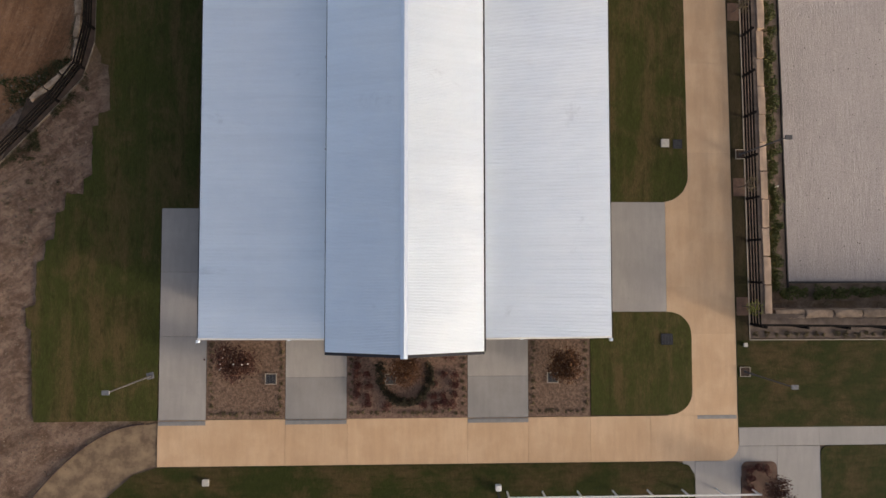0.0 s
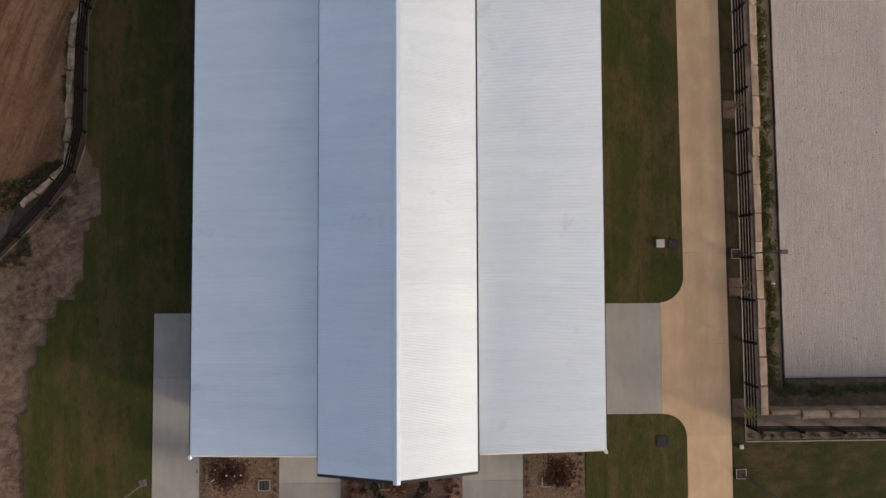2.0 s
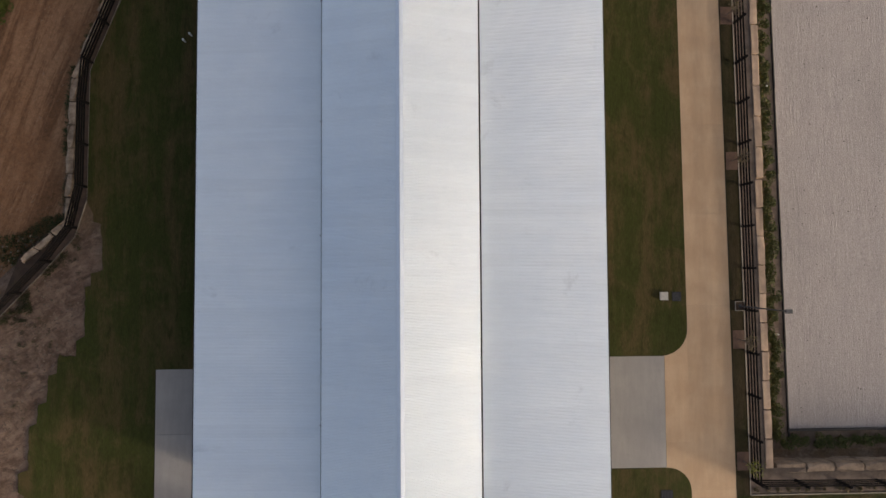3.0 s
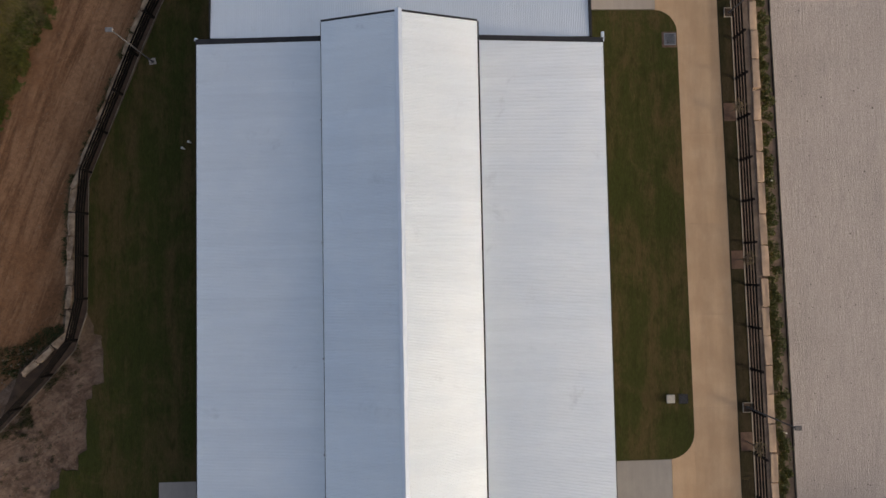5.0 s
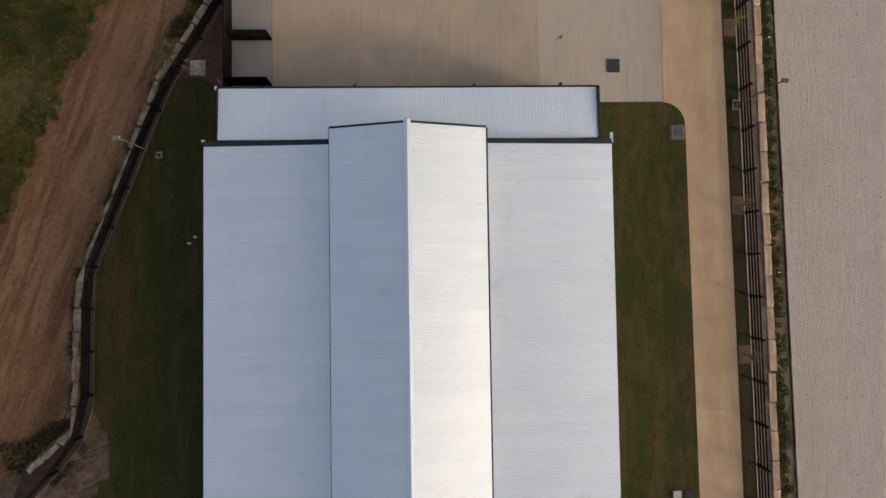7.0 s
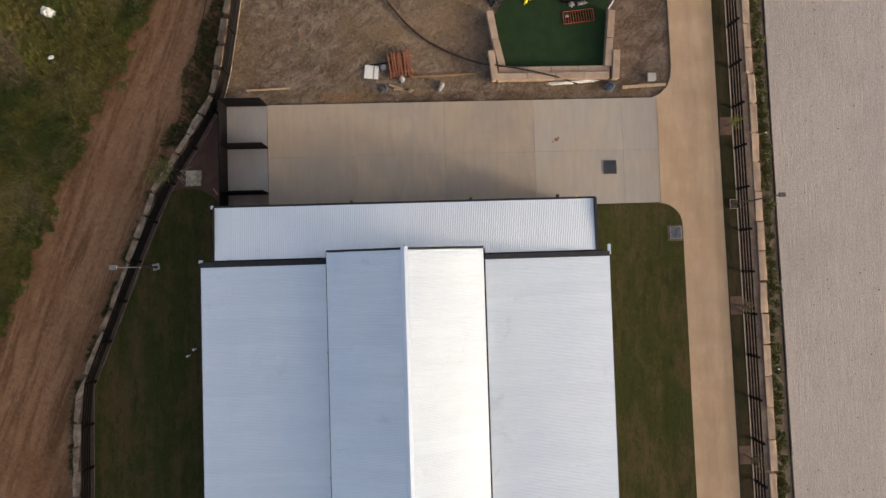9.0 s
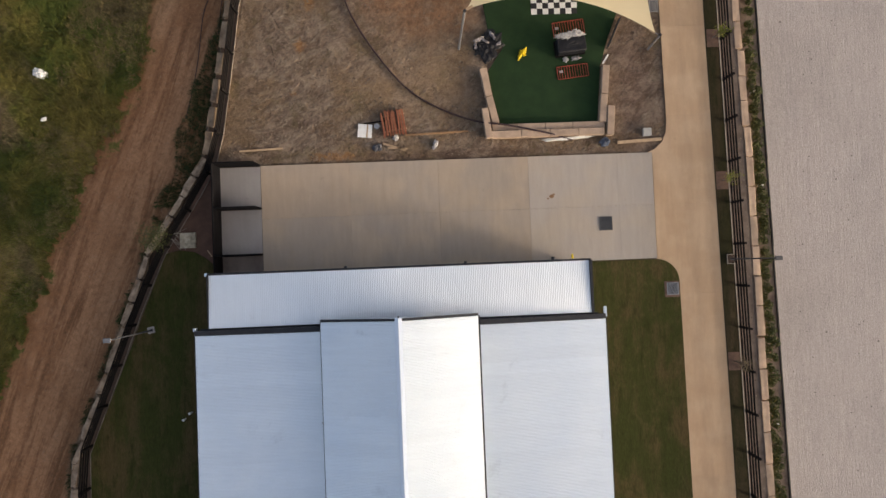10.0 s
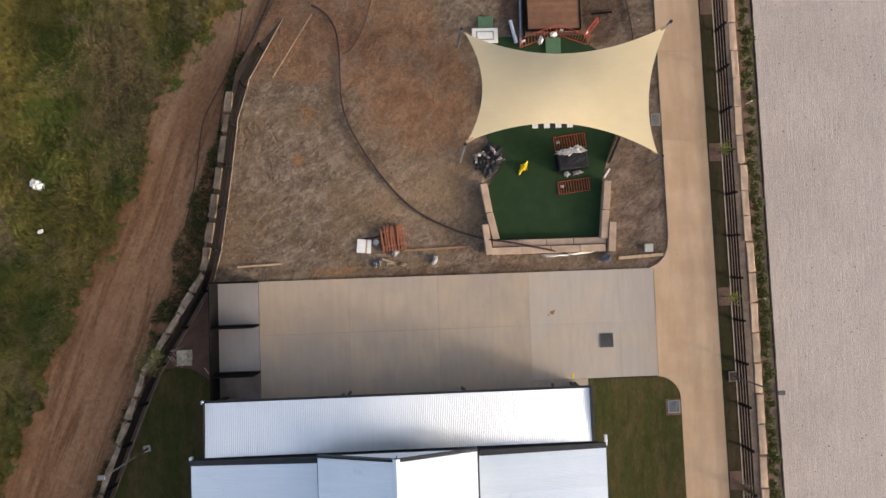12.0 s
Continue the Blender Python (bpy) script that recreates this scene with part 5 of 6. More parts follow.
def withered(X, Y):
    return hump(X, Y, -19.6, 54.0, 3.6, 6.5) + 0.4 * wave(X, Y, 0.5, 33)


def live_field(X, Y):
    return in_field(X, Y) & (withered(X, Y) < 0.75)


def dead_field(X, Y):
    return in_field(X, Y) & (withered(X, Y) > 0.45)


def dry_field(X, Y):
    return in_field(X, Y) & (wave(X, Y, 0.25, 4) > 0.05)


def by_wall(X, Y):
    d = -side_of(WALL_LINE, X, Y)
    dense = 0.78 * np.clip(1.3 - np.abs(Y - 42.5) / 6.0, 0, 1) + np.clip(1 - np.abs(Y - 11.6) / 2.6, 0, 1) + 0.25
    return (d > 0.35) & (d < 0.4 + dense * (1.5 + 0.9 * wave(X, Y, 0.4, 8))) & (Y > 9.5) & (Y < 56) & (wave(X, Y, 0.7, 12) > 0.1 - 0.8 * dense)


def height(x, y):
    return float(ground_height(np.array([x]), np.array([y]))[0])


weeds("field_weeds", 52000, live_field, 0.31, M_WEED, "tall green and yellow field weeds", 1)
weeds("dry_weeds", 5200, dry_field, 0.34, M_STRAW, "dry straw-coloured field weeds", 2)
weeds("dead_weeds", 4200, dead_field, 0.33, leafy("withered_weeds", (0.085, 0.066, 0.026), (0.215, 0.160, 0.070), 0.5), "withered grey-brown weeds at the field's edge", 12, 44.0, 64.0)
weeds("verge_weeds", 17000, by_wall, 0.21, leafy("dark_weeds", (0.032, 0.044, 0.013), (0.062, 0.066, 0.021)), "dark green weeds at the foot of the stone wall", 3)


def soil_patch(X, Y):
    return (X > -31) & (X < -21.5) & (Y < 12.2) & (X < -21.8 - 0.35 * (11 - Y)) & (wave(X, Y, 0.5, 6) > 0.12) & (wave(X, Y, 1.7, 3) > 0.15)


weeds("soil_weeds", 420, soil_patch, 0.16, leafy("drab_weeds", (0.045, 0.045, 0.020), (0.085, 0.070, 0.035)), "small drab weeds scattered over bare soil", 5, -9.0, 13.0)


def kerb_side(X, Y):
    d = side_of(KERB_LINE, X, Y)
    return (d > 0.1) & (d < 0.7 + 1.6 * wave(X, Y, 0.5, 21)) & (Y < 12.0) & (Y > 2.0) & (wave(X, Y, 1.3, 9) > 0.0)


def soil_spots(X, Y):
    d = side_of(KERB_LINE, X, Y)
    return (d > 0.3) & (d < 4.0) & (Y < 12.4) & (Y > -9) & (X < -21.5 - 0.33 * (9 - Y)) & (wave(X, Y, 1.5, 31) > 0.42)


M_TUFT = leafy("dark_tufts", (0.028, 0.032, 0.013), (0.060, 0.056, 0.024))
weeds("kerb_weeds", 900, kerb_side, 0.17, M_TUFT, "dark green weeds along the concrete edging", 7, 1.0, 12.5)
weeds("soil_tufts", 500, soil_spots, 0.15, M_TUFT, "small dark weed tufts on bare soil", 8, -9.0, 12.5)

# ---- shade sail and play court ----
CORNERS = {"nw": Vector((3.1, 55.35, 2.75)), "sw": Vector((2.80, 48.10, 5.15)), "se": Vector((14.98, 47.75, 2.0)), "ne": Vector((14.5, 54.45, 5.15))}


def sail_mesh():
    nw, sw, se, ne = (CORNERS[k] for k in ("nw", "sw", "se", "ne"))
    n = 28
    bm = bmesh.new()
    def curve(a, b, inward, sag, k):
        return a.lerp(b, k) + Vector(inward) * sag * 4 * k * (1 - k) + Vector((0, 0, -0.15 * 4 * k * (1 - k)))
    rows = []
    for i in range(n + 1):
        v = i / n
        row = []
        for j in range(n + 1):
            u = j / n
            s, t = curve(sw, se, (0, 1, 0), 1.48, u), curve(nw, ne, (0, -1, 0), 1.38, u)
            w, e = curve(sw, nw, (1, 0, 0), 0.98, v), curve(se, ne, (-1, 0, 0), 0.72, v)
            flat = sw.lerp(se, u).lerp(nw.lerp(ne, u), v)
            row.append(bm.verts.new(s.lerp(t, v) + w.lerp(e, u) - flat))
        rows.append(row)
    for i in range(n):
        for j in range(n):
            bm.faces.new((rows[i][j], rows[i][j + 1], rows[i + 1][j + 1], rows[i + 1][j])).smooth = True
    return bm


sail = thing("shade_sail", 0, 0, 0, "cream shade sail stretched between four posts", "shade sail")
part("cloth", sail_mesh(), M_SAIL, sail, "cream woven shade cloth")
outs = {"nw": (-0.22, 0.2), "sw": (-0.12, -0.15), "se": (0.25, -0.2), "ne": (0.2, 0.2)}
for k, c in CORNERS.items():
    ox, oy = outs[k]
    top = Vector((c.x + ox, c.y + oy, c.z + 0.12))
    part("post", tube((top.x + ox * 0.3, top.y + oy * 0.3, -0.1), top, 0.075, 0.075, 10), M_STEEL, sail)
    part("post_cap", tube(top, top + Vector((0, 0, 0.06)), 0.10, 0.09, 10), M_DARK, sail)
    part("shackle", tube(c, top - Vector((0, 0, 0.1)), 0.02, 0.02, 6), M_STEEL, sail)
    part("corner_patch", beam(c, c + (Vector((8.9, 51.4, c.z * 0.9)) - c) * 0.06, 0.16, 0.03), M_PINE, sail)

turf_pts = [(4.95, 42.75), (11.65, 42.75), (12.0, 46.4), (12.6, 48.3), (13.3, 50.0), (13.1, 54.5), (11.45, 55.6), (11.4, 56.2), (5.2, 56.2), (4.2, 52.0), (4.6, 49.2), (5.6, 47.9), (4.5, 46.3)]
tagged(mesh_ob("turf_court", prism(turf_pts, -0.1, 0.03), M_TURF), "dark green artificial turf play court", "turf court", kind="structure")
board = thing("chess_floor", 9.1, 51.95, 0.03, "large black and white chequered floor on turf", "chess floor")
for i in range(8):
    for j in range(8):
        s = 0.385
        part("tile", box((i - 4) * s + 0.004, (i - 3) * s - 0.004, (j - 5) * s + 0.004, (j - 4) * s - 0.004, 0.0, 0.025), M_WHITE if (i + j) % 2 == 0 else M_BLACK, board)

court = thing("court_wall", 8.4, 42.2, 0.0, "low new sandstone block seating wall round the court", "stone wall")
def court_block(x0, y0, x1, y1, w=0.46, h=0.45, z=0.0):
    bm = beam((x0 - 8.4, y0 - 42.2, z + h / 2), (x1 - 8.4, y1 - 42.2, z + h / 2), w, h)
    bmesh.ops.bevel(bm, geom=bm.edges[:], offset=0.02, segments=1, affect="EDGES")
    part("block", bm, M_STONE, court)
for a, c in ((4.55, 6.45), (6.48, 8.35), (8.38, 10.25), (10.28, 11.95)):
    court_block(a, 42.0, c, 42.0)
for a, c in ((4.62, 6.25), (6.28, 8.1), (8.13, 9.9), (9.93, 12.05)):
    court_block(a, 42.48, c, 42.48, 0.42, 0.3)
court_block(4.15, 46.4, 4.45, 44.55)
court_block(4.47, 44.5, 4.85, 42.75)
court_block(4.15, 43.75, 4.38, 41.8, 0.42, 0.5)
court_block(12.3, 46.35, 12.1, 44.5)
court_block(12.08, 44.45, 11.9, 42.6)
court_block(12.5, 43.65, 12.35, 41.75, 0.46, 0.5)

# ---- building-site clutter ----
def crumple(name, x, y, z, w, d, h, material, label, category, seed, turn=0.0, n=14, rag=0.28):
    """A sheet thrown down: sharp folds, ragged outline, real thickness."""
    bm = bmesh.new()
    vs = []
    for i in range(n + 1):
        row = []
        for j in range(n + 1):
            u, v = i / n - 0.5, j / n - 0.5
            r, a = max(abs(u), abs(v)), math.atan2(v, u)
            edge = 1 - rag * 0.5 + rag * noise.fractal(Vector((math.cos(a) * 1.6 + seed, math.sin(a) * 1.6, seed * 0.7)), 0.7, 2, 4) * (2 * r)
            k = 1 - 0.22 * (2 * r) ** 2 * (abs(math.sin(2 * a)))
            f = 1 - abs(noise.noise(Vector((u * 5 + seed, v * 5, seed)))) * 2.2
            g = 1 - abs(noise.noise(Vector((u * 11, v * 11 + seed, seed)))) * 2.2
            fade = max(0.0, 1 - (2 * r) ** 3)
            row.append(bm.verts.new((u * w * edge * k, v * d * edge * k, 0.012 + h * fade * max(0.0, 0.3 + 0.5 * f + 0.25 * g) * 0.8)))
        vs.append(row)
    for i in range(n):
        for j in range(n):
            bm.faces.new((vs[i][j], vs[i + 1][j], vs[i + 1][j + 1], vs[i][j + 1]))
    ext = bmesh.ops.extrude_face_region(bm, geom=bm.faces[:])
    bmesh.ops.translate(bm, verts=[e for e in ext["geom"] if isinstance(e, bmesh.types.BMVert)], vec=(0, 0, 0.01))
    bmesh.ops.recalc_face_normals(bm, faces=bm.faces[:])
    ob = tagged(mesh_ob(name, bm, material), label, category)
    ob.matrix_basis = pose(x, y, z, 0, 0, turn)
    return ob


M_TANWOOD = simple("tan_timber", (0.30, 0.17, 0.085), (0.24, 0.14, 0.075), 3, 0.8, 0, 0.3, 12)


def plank(x0, y0, x1, y1, w, h, z, material, label, name="plank"):
    ob = tagged(mesh_ob(name, beam((0, 0, h / 2), (x1 - x0, y1 - y0, h / 2), w, h), material), label, "plank", "loose planks")
    ob.location = (x0, y0, z)
    return ob


def barrier(x, y, z, w, d, turn, label, standing=0.0, name="barrier_panel"):
    """A plastic barrier panel: frame and bars; lies flat unless standing."""
    g = thing(name, x, y, z, label, "barrier panel", "barrier panels")
    g.matrix_basis = pose(x, y, z, standing, 0, turn)
    for q in ((-w / 2, w / 2, -d / 2, -d / 2 + 0.028), (-w / 2, w / 2, d / 2 - 0.028, d / 2), (-w / 2, -w / 2 + 0.035, -d / 2 + 0.035, d / 2 - 0.035), (w / 2 - 0.035, w / 2, -d / 2 + 0.035, d / 2 - 0.035)):
        part("frame_bar", box(*q, 0.0, 0.05, 0.01), M_ORANGE, g)
    n = 11
    for i in range(n):
        c = -w / 2 + 0.07 + (w - 0.14) * (i + 0.5) / n
        part("upright", box(c - 0.009, c + 0.009, -d / 2 + 0.035, d / 2 - 0.035, 0.008, 0.042), M_ORANGE, g)
    part("name_plate", box(-w / 2 + 0.15, -w / 2 + 0.38, 0.0, 0.16, 0.045, 0.055), M_WRAP, g)
    return g


barrier(10.15, 46.12, 0.035, 2.08, 0.85, 6, "orange plastic barrier panel lying on turf")
barrier(10.0, 49.05, 0.035, 2.1, 0.95, 7, "orange plastic barrier panel lying half under wrap")
crate = thing("wrapped_pallet", 9.98, 47.75, 0.03, "pallet of black wrapped goods with torn clear plastic", "pallet", turn=6)
part("load", box(-0.95, 0.95, -0.55, 0.45, 0.12, 0.75, 0.06), M_TARP, crate)
part("pallet_base", box(-1.0, 1.0, -0.6, 0.5, 0.0, 0.11), M_RAIL, crate)
M_HAZE = simple("thin_clear_wrap", (0.40, 0.36, 0.36), (0.13, 0.12, 0.125), 3.5, 0.35, 0, 0.6, 9, 0.5)
crumple("torn_wrap", 9.95, 48.3, 0.72, 2.3, 0.85, 0.14, M_WRAP, "torn clear plastic wrap over the load", "plastic wrap", 4, 8, 26, 0.55)
crumple("torn_wrap", 9.95, 47.78, 0.762, 1.75, 0.75, 0.05, M_TARP, "loose black film on top of the load", "plastic wrap", 5, 6, 10, 0.15)
crumple("torn_wrap", 9.75, 46.95, 0.035, 0.45, 0.45, 0.2, M_WRAP, "scrap of clear plastic wrap on turf", "plastic wrap", 6, 30, 9, 0.6)
crumple("torn_wrap", 10.4, 47.0, 0.035, 0.9, 0.4, 0.1, M_HAZE, "thin film scrap on turf", "plastic wrap", 7, 12, 9, 0.5)
crumple("black_tarp", 4.5, 47.95, 0.03, 2.6, 2.3, 0.2, M_TARP, "crumpled black plastic sheet at the turf's edge", "plastic sheet", 9, 45, 30, 0.3)
for x, y, z, w, d, turn, s in ((3.95, 48.35, 0.22, 1.0, 0.35, 25, 13), (4.85, 48.6, 0.24, 0.35, 0.9, 35, 14), (5.25, 48.05, 0.18, 0.7, 0.3, 15, 15), (3.75, 48.0, 0.14, 0.3, 0.5, 0, 16), (4.4, 48.2, 0.3, 0.7, 0.2, -30, 18)):
    crumple("torn_wrap", x, y, z, w, d, 0.3, M_HAZE, "torn clear plastic on a black sheet", "plastic wrap", s, turn, 9, 0.6)
crumple("yellow_bag", 6.85, 47.45, 0.03, 0.85, 1.0, 0.3, M_YELLOW, "crumpled yellow plastic bag on turf", "bag", 17, -35, 18, 0.75)
crumple("white_bag", -25.3, 47.45, height(-25.3, 47.45) + 0.2, 1.2, 0.75, 0.4, M_WHITE, "white plastic bag among the weeds", "bag", 21, -25, 14, 0.15)
crumple("white_bag", -25.05, 44.35, height(-25.05, 44.35) + 0.3, 0.5, 0.3, 0.15, M_WHITE, "small white plastic scrap among the weeds", "bag", 23, 20, 8)
crumple("white_film", 9.5, 41.66, 0.02, 4.3, 0.24, 0.28, M_WHITE, "strip of white plastic film along the stone wall", "plastic film", 25, 3)
crumple("blue_sack", 12.1, 41.35, -0.03, 0.8, 0.75, 0.6, M_BLUEGREY, "crumpled grey-blue sacks at the wall's end", "sack", 27, 40, 9)
crumple("dark_sack", -2.95, 41.5, -0.03, 0.8, 0.6, 0.3, simple("dark_sacking", (0.055, 0.058, 0.07), (0.10, 0.10, 0.11), 4, 0.8), "dark grey-blue sheet on bare earth", "sack", 29, 10, 9)
crumple("paper_scrap", 0.83, 41.6, -0.03, 0.4, 0.8, 0.35, M_WRAP, "torn pale paper on bare earth", "paper", 31, -15, 8)
crumple("paper_scrap", -1.75, 42.1, -0.02, 0.45, 0.5, 0.3, M_WRAP, "torn pale paper on planks", "paper", 33, 30, 8)
plank(-11.95, 41.55, -9.15, 41.65, 0.11, 0.06, -0.02, M_PINE, "long pale plank on bare earth")
plank(-1.15, 42.25, 3.05, 42.38, 0.11, 0.06, -0.02, M_TANWOOD, "long tan plank on bare earth")
plank(12.95, 41.28, 15.9, 41.42, 0.2, 0.08, -0.03, M_PINE, "long wide pale plank on bare earth")
plank(-14.19, 35.18, -13.91, 34.77, 0.05, 0.04, 0.0, M_PINE, "short pale stick on dark soil")
plank(-2.6, 41.75, -1.1, 41.25, 0.13, 0.06, -0.02, M_PINE, "short pale offcut on bare earth")
plank(-2.3, 41.45, -1.0, 41.35, 0.1, 0.06, -0.02, M_PINE, "short pale offcut on bare earth")
plank(-3.8, 43.1, -2.4, 43.25, 0.06, 0.05, -0.02, M_RAIL, "dark stake on bare earth")
plank(12.2, 46.6, 12.6, 47.2, 0.10, 0.06, -0.02, M_WHITE, "short white offcut on bare earth")
plank(12.5, 47.6, 13.4, 49.5, 0.06, 0.5, 0.0, M_DARK, "dark edging board beside turf")
plank(-9.38, 53.85, -6.7, 58.05, 0.05, 0.03, 0.0, M_PINE, "pale string line on bare earth")
bundle = thing("timber_stack", -1.85, 43.1, 0.0, "stack of orange-brown timber battens on bare earth", "timber stack", turn=8)
rb = random.Random(4)
for k in range(2):
    for i in range(8):
        part("batten", beam((-0.72 + i * 0.2 + rb.uniform(-0.04, 0.04), -0.82 + rb.uniform(-0.1, 0.1), 0.06 + k * 0.1), (-0.72 + i * 0.2 + rb.uniform(-0.1, 0.1), 0.78 + rb.uniform(-0.12, 0.1), 0.06 + k * 0.1), 0.10, 0.08), M_REDWOOD, bundle)
for yy in (-0.5, 0.5):
    part("bearer", box(-0.8, 0.8, yy - 0.05, yy + 0.05, -0.04, 0.02), M_PINE, bundle)
tile = thing("board_sheet", -3.75, 42.62, 0.0, "square white board lying on bare earth", "board", turn=-6)
part("sheet", box(-0.46, 0.46, -0.44, 0.44, -0.02, 0.03, 0.005), M_WHITE, tile)
part("tape", box(0.1, 0.2, -0.44, 0.44, 0.03, 0.034), M_PINE, tile)
reel = thing("cable_drum", -2.95, 42.85, 0.0, "small grey cable drum on bare earth", "cable drum")
part("drum", tube((0, 0, -0.02), (0, 0, 0.2), 0.13, 0.13, 12), M_BLUEGREY, reel)
part("flange", tube((0, 0, 0.2), (0, 0, 0.23), 0.19, 0.19, 12), M_STEEL, reel)


def hose(name, pts, r, material, label, z=0.0):
    cu = bpy.data.curves.new(name, "CURVE")
    cu.dimensions, cu.bevel_depth, cu.bevel_resolution = "3D", r, 2
    sp = cu.splines.new("NURBS")
    sp.points.add(len(pts) - 1)
    for p, (x, y, *up) in zip(sp.points, pts):
        p.co = (x, y, (up[0] if up else z) + r, 1)
    sp.use_endpoint_u, sp.order_u = True, 4
    cu.materials.append(material)
    return tagged(new(name, cu), label, "hose")


hose("long_hose", [(-6.7, 58.6), (-5.3, 58.0), (-4.85, 55.6), (-5.1, 52.2), (-4.4, 50.2), (-3.2, 48.2), (-2.0, 46.5), (-0.5, 44.8), (2.0, 43.5), (3.9, 42.85, 0.15), (4.4, 42.75, 0.5), (6.0, 42.5, 0.47), (7.6, 42.1, 0.46), (8.6, 41.9, 0.42), (9.9, 41.55, 0.0)], 0.06, M_HOSE, "long dark hose snaking over bare earth and the stone wall")
hose("hose_branch", [(-2.6, 59.6), (-2.9, 58.4), (-3.5, 56.6), (-4.1, 55.6), (-4.8, 55.3)], 0.035, M_HOSE, "thin dark hose on bare earth")
hose("pipe_loop", [(14.0, 60.0), (14.1, 58.4), (14.5, 57.0), (14.55, 55.7)], 0.04, M_HOSE, "dark pipe lying beside the court")
hose("road_cable", [(x, y, height(x, y) + 0.05) for x, y in ((-15.6, 44.0), (-14.9, 46.5), (-14.53, 48.84), (-14.32, 51.0), (-13.9, 52.0), (-13.06, 53.46), (-12.26, 54.84), (-11.9, 56.1), (-11.6, 57.6), (-11.2, 60.5))], 0.026, M_HOSE, "dark cable along the dirt road")
hose("road_cable", [(x, y, height(x, y) + 0.05) for x, y in ((-13.3, 49.6), (-13.07, 51.6), (-12.86, 52.75), (-12.55, 53.7), (-11.8, 55.0), (-11.2, 56.0), (-10.4, 57.5), (-9.4, 60.0))], 0.026, M_HOSE, "dark cable along the dirt road")

# ---- north end: deck, barriers and leftovers ----
deck = thing("timber_deck", 9.2, 59.2, 0.0, "low brown timber deck behind the sail", "deck")
for i in range(24):
    part("board", box(-1.72, 1.72, -2.6 + i * 0.22, -2.6 + i * 0.22 + 0.213, 0.22, 0.27), M_BOARDWALK, deck)
for x in (-1.8, 1.72):
    part("side_beam", box(x, x + 0.1, -2.65, 2.7, -0.05, 0.30), M_RAIL, deck)
part("front_beam", box(-1.7, 1.72, -2.66, -2.61, -0.05, 0.25), M_RAIL, deck)
barrier(8.1, 56.05, 0.35, 2.6, 0.7, 19, "orange plastic barrier panel leaning at the deck", 55)
barrier(10.45, 56.1, 0.35, 2.2, 0.7, -20, "orange plastic barrier panel leaning at the deck", 55)
barrier(11.7, 56.6, 0.2, 1.5, 0.5, 50, "orange plastic barrier panel fallen beside the deck", 60)
g = thing("green_mat", 9.15, 55.5, 0.04, "green foam mat on turf", "mat")
part("mat_body", box(-0.5, 0.5, -0.55, 0.55, 0, 0.08, 0.02), simple("green_foam", (0.06, 0.13, 0.07), (0.08, 0.15, 0.085), 3, 0.8), g)
g = thing("green_mat", 4.7, 57.2, -0.02, "green foam mat on bare earth", "mat")
part("mat_body", box(-0.5, 0.5, -0.4, 0.4, 0, 0.08, 0.02), bpy.data.materials["green_foam"], g)
pan = thing("white_tray", 4.65, 56.35, 0.0, "white tray panel with patterned border", "tray panel")
part("tray", box(-0.85, 0.85, -0.55, 0.45, -0.02, 0.08, 0.02), M_WHITE, pan)
part("inset", box(-0.6, 0.6, -0.35, 0.25, 0.08, 0.09), M_EDGE, pan)
part("inset_panel", box(-0.5, 0.5, -0.27, 0.17, 0.09, 0.096), M_WHITE, pan)
g = thing("plastic_pipe", 6.5, 56.5, 0.1, "short pale blue plastic pipe on bare earth", "pipe")
part("pipe", tube((-0.15, 0.75, 0), (0.2, -0.75, 0), 0.12, 0.12, 12), M_PIPE, g)
plank(7.0, 55.6, 7.05, 58.6, 0.12, 0.16, 0.0, M_BLUEGREY, "dark grey-blue beam beside the deck")
plank(7.25, 55.9, 7.3, 59.6, 0.1, 0.2, 0.0, M_RAIL, "dark timber beam beside the deck")
plank(11.8, 57.6, 13.2, 57.7, 0.12, 0.06, 0.0, M_RAIL, "dark offcut on bare earth")
crumple("white_sack", 9.15, 56.15, 0.3, 0.6, 0.4, 0.4, M_WHITE, "white sack on the deck's edge", "sack", 41, 0, 8)
crumple("white_sack", 8.25, 55.75, 0.4, 0.35, 0.7, 0.4, M_WHITE, "white sack against the barrier", "sack", 43, -20, 8)

# ---- white rail at the entrance ----
wr = thing("white_rail_fence", 12.7, -14.95, 0.0, "white painted rail fence at the front boundary", "fence")
for x in np.arange(-8.0, 8.2, 2.28):
    part("post", box(x - 0.05, x + 0.05, -0.05, 0.05, -0.1, 0.92, 0.01), M_WHITE, wr)
part("top_rail", box(-8.1, 8.1, -0.05, 0.05, 0.92, 1.0, 0.01), M_WHITE, wr)
tagged(mesh_ob("boundary_strip", prism(rect(3.5, 16.95, -40.0, -15.62), -0.1, 0.0), M_SOIL), "dark soil behind the boundary fence", "garden bed", kind="structure")

hose("track_edge", [(-18.4, -10.42, -0.012), (-19.4, -10.5, -0.012), (-20.66, -10.9, -0.012), (-22.7, -12.15, -0.012), (-25.4, -14.9, -0.012), (-27.6, -18.5, -0.012)], 0.034, M_HOSE, "dark pipe along the edge of the dirt track")


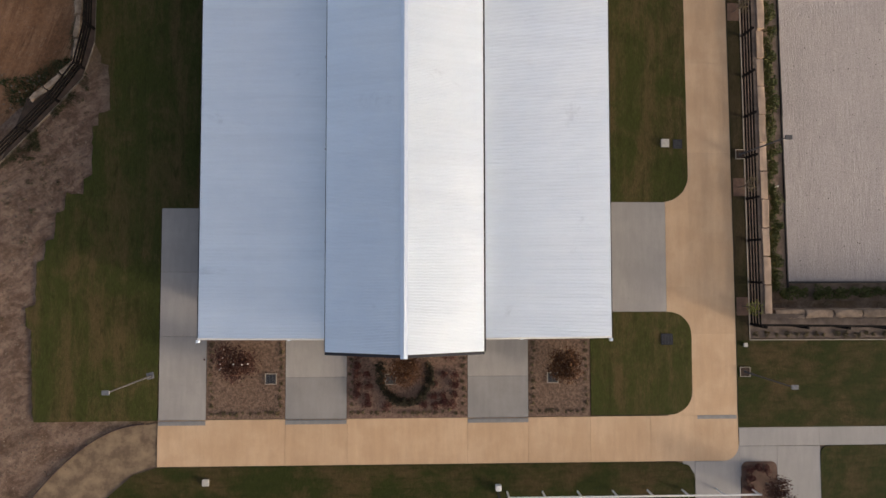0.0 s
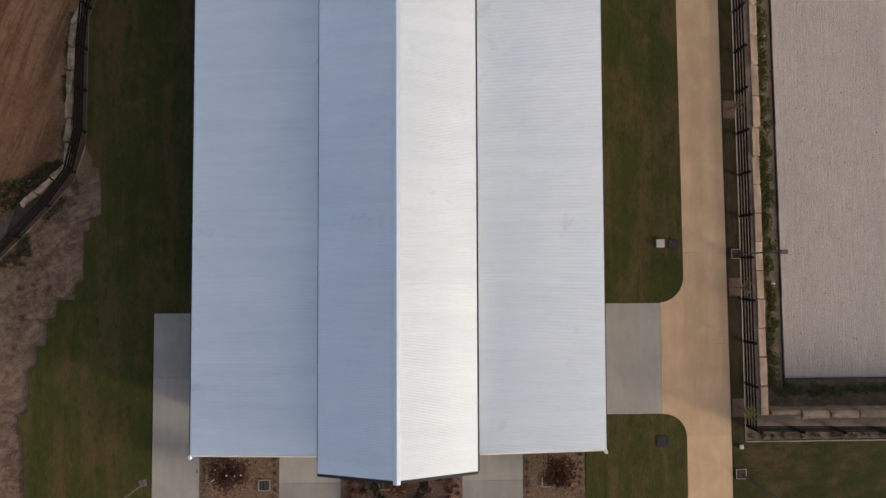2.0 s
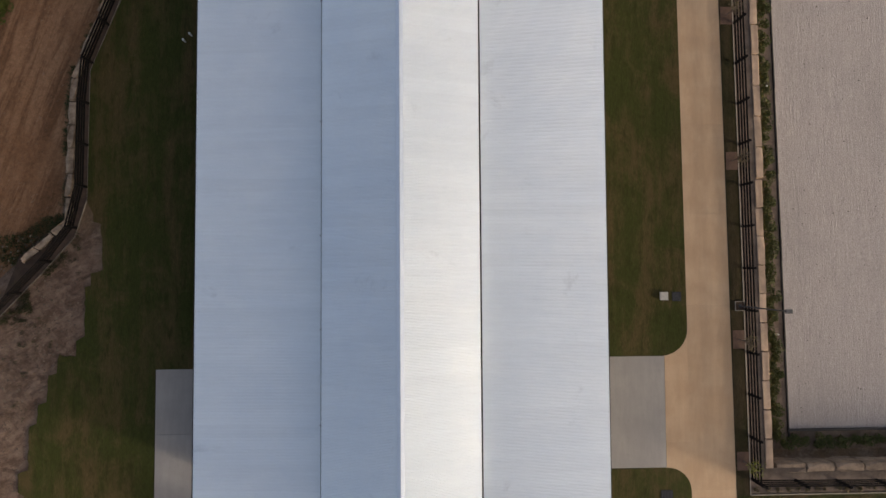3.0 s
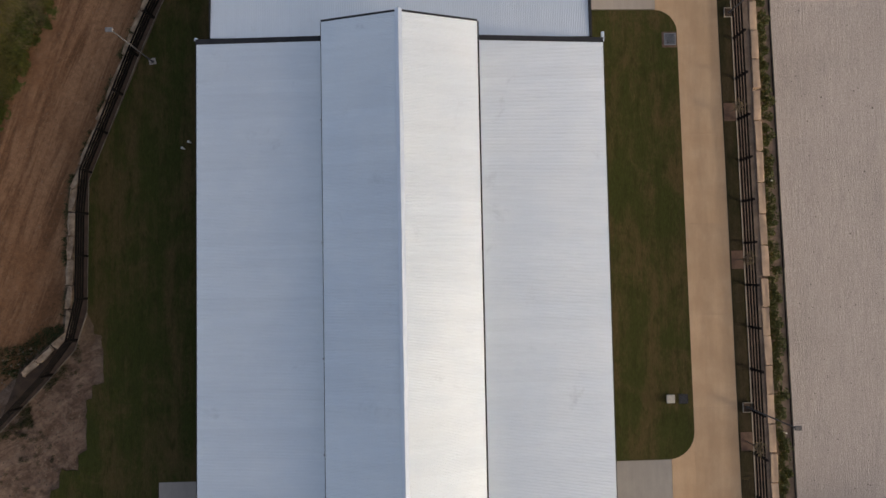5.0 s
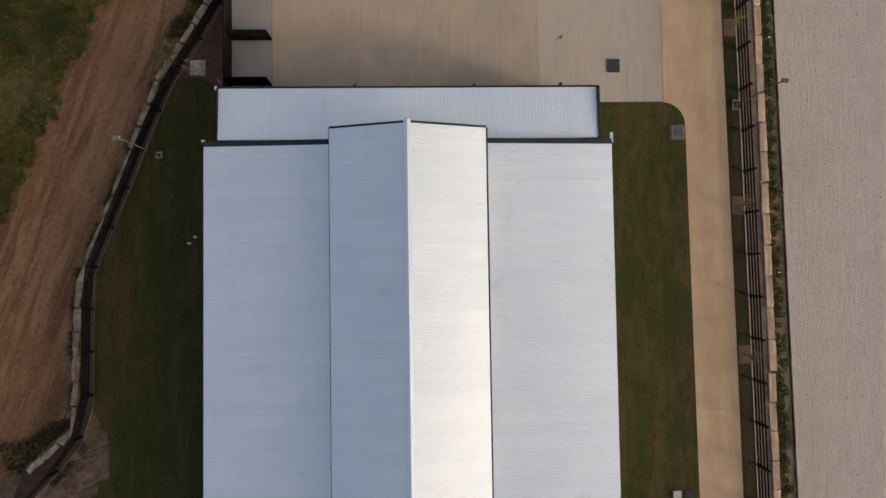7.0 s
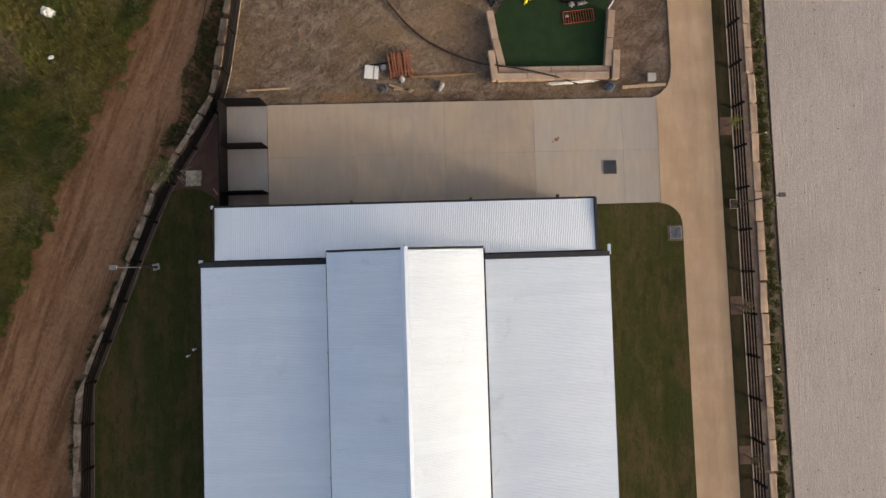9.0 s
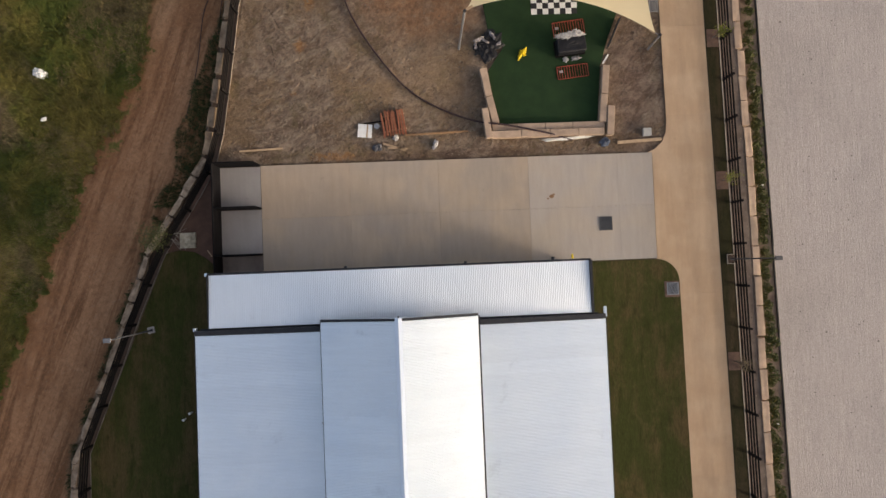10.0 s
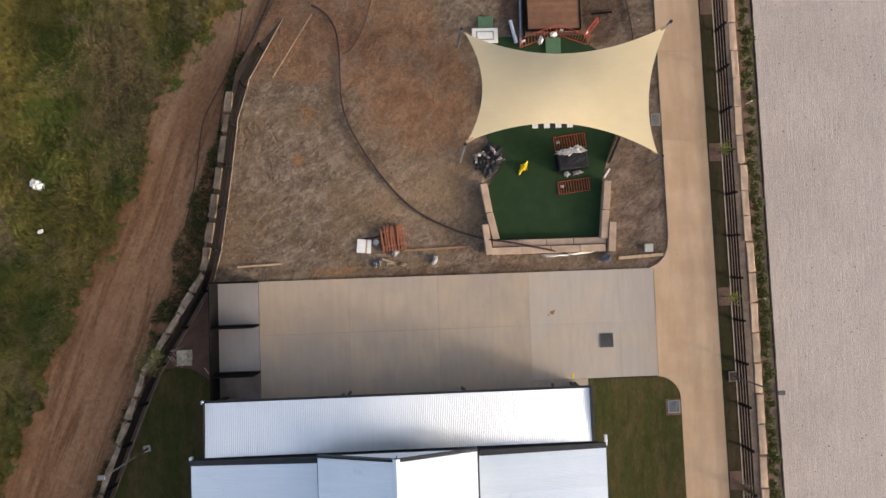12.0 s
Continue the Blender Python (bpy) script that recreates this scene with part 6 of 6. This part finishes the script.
def scatter(name, spots, size, material, label, seed, flat=0.5):
    """Many small angular lumps joined into one loose layer."""
    r = random.Random(seed)
    verts, faces = [], []
    shape = ((0, 1, 2), (0, 2, 3), (0, 3, 4), (0, 4, 1), (5, 2, 1), (5, 3, 2), (5, 4, 3), (5, 1, 4))
    for x, y, z in spots:
        s = size * r.uniform(0.4, 1.3) ** 1.5
        a = r.uniform(0, 6.2832)
        i = len(verts)
        verts.append((x, y, z + s * flat))
        for k in range(4):
            q = s * r.uniform(0.6, 1.2)
            verts.append((x + q * math.cos(a + 1.5708 * k), y + q * math.sin(a + 1.5708 * k), z + s * flat * r.uniform(0.1, 0.5)))
        verts.append((x, y, z - s * 0.4))
        faces += [(i + p, i + q, i + w) for p, q, w in shape]
    me = bpy.data.meshes.new(name)
    me.from_pydata(verts, [], faces)
    me.materials.append(material)
    return tagged(new(name, me), label, name.replace("_", " "), kind="stuff")


rs = random.Random(91)
def spots(n, x0, x1, y0, y1, z, keep=lambda x, y: True):
    out = []
    for _ in range(n):
        x, y = rs.uniform(x0, x1), rs.uniform(y0, y1)
        if keep(x, y):
            out.append((x, y, z))
    return out


M_CLOD = leafy("earth_clods", (0.085, 0.062, 0.045), (0.22, 0.17, 0.125), 0.3)
M_CHIP = leafy("bark_chips", (0.075, 0.048, 0.033), (0.20, 0.138, 0.098), 0.3)
def lot_keep(x, y):
    return x > -11.2 + (0.25 * max(0, y - 52)) and not (4.2 < x < 13.4 and 41.7 < y < 57) and not (x > 3.6 and y > 55.6 and x < 12) and noise.noise(Vector((x * 0.5, y * 0.5, 1))) > -0.15 and (rs.random() < 0.12 or not (-4.5 < x < 4 and y > 48.0))
scatter("earth_clods", spots(9500, -12.0, 16.0, 40.8, 60.0, -0.05, lot_keep), 0.055, M_CLOD, "loose earth clods over the building site", 1)
M_CLOD2 = leafy("pale_earth_clods", (0.10, 0.075, 0.054), (0.25, 0.20, 0.155), 0.35)
def heap_keep(x, y):
    return lot_keep(x, y) and noise.noise(Vector((x * 0.8, y * 0.8, 7))) > 0.08 and x < 4.0 - 0.5 * max(0, y - 46)
scatter("turned_clods", spots(2200, -12.0, 5.0, 41.2, 54.0, -0.06, heap_keep), 0.05, M_CLOD2, "turned pale clods of grey earth", 6, 0.45)
scatter("soil_clods", spots(3200, -33.0, -21.4, -18.0, 12.0, -0.05, lambda x, y: x < -22.2 - 0.3 * max(0, 9 - y) * 0.35 or y < -10.6), 0.06, M_CLOD, "loose clods over bare soil", 2)
chips = spots(2200, -14.4, -9.6, -10.1, -4.6, 0.012) + spots(3000, -5.5, 2.1, -10.1, -5.0, 0.012) + spots(1900, 6.2, 10.1, -10.1, -4.6, 0.012)
scatter("bark_chips", chips, 0.05, M_CHIP, "loose bark chips over the garden beds", 3, 0.3)
scatter("wall_rubble", spots(700, 20.95, 21.85, -3.4, 60.0, -0.01, lambda x, y: True), 0.05, M_CLOD, "loose soil crumbs under the fence", 4)

M_RUSTDIRT = simple("rusty_dirt", (0.25, 0.15, 0.085), (0.19, 0.105, 0.055), 4, 0.95, 0, 0.6, 20)
for x, y, rx, ry in ((8.36, 37.86, 0.16, 0.12), (8.12, 37.72, 0.07, 0.05), (8.5, 37.98, 0.09, 0.06)):
    ring = [(x + rx * math.cos(6.2832 * i / 14), y + ry * math.sin(6.2832 * i / 14)) for i in range(15)]
    tagged(mesh_ob("dirt_smear", prism(ragged(ring, 0.05, 0.02, 3), 0.0, 0.025), M_RUSTDIRT), "small rusty brown dirt smear on the yard", "dirt smear")
scatter("arena_clods", spots(900, 24.8, 45.0, -1.0, 62.0, -1.47), 0.05, leafy("dark_sand_clods", (0.10, 0.085, 0.075), (0.19, 0.165, 0.15), 0.2), "dark clods scattered over the raked arena sand", 9, 0.4)
for pts in ([(-9.8, 50.9), (-9.4, 50.3), (-9.3, 49.7), (-8.9, 49.3)], [(-9.7, 48.4), (-9.5, 47.6), (-9.55, 46.9)], [(-9.2, 48.7), (-8.6, 48.6)]):
    tagged(hose("earth_crack", pts, 0.016, M_RAIL, "dark crack in dry grey earth", -0.07), "dark crack in dry grey earth", "crack", kind="structure")
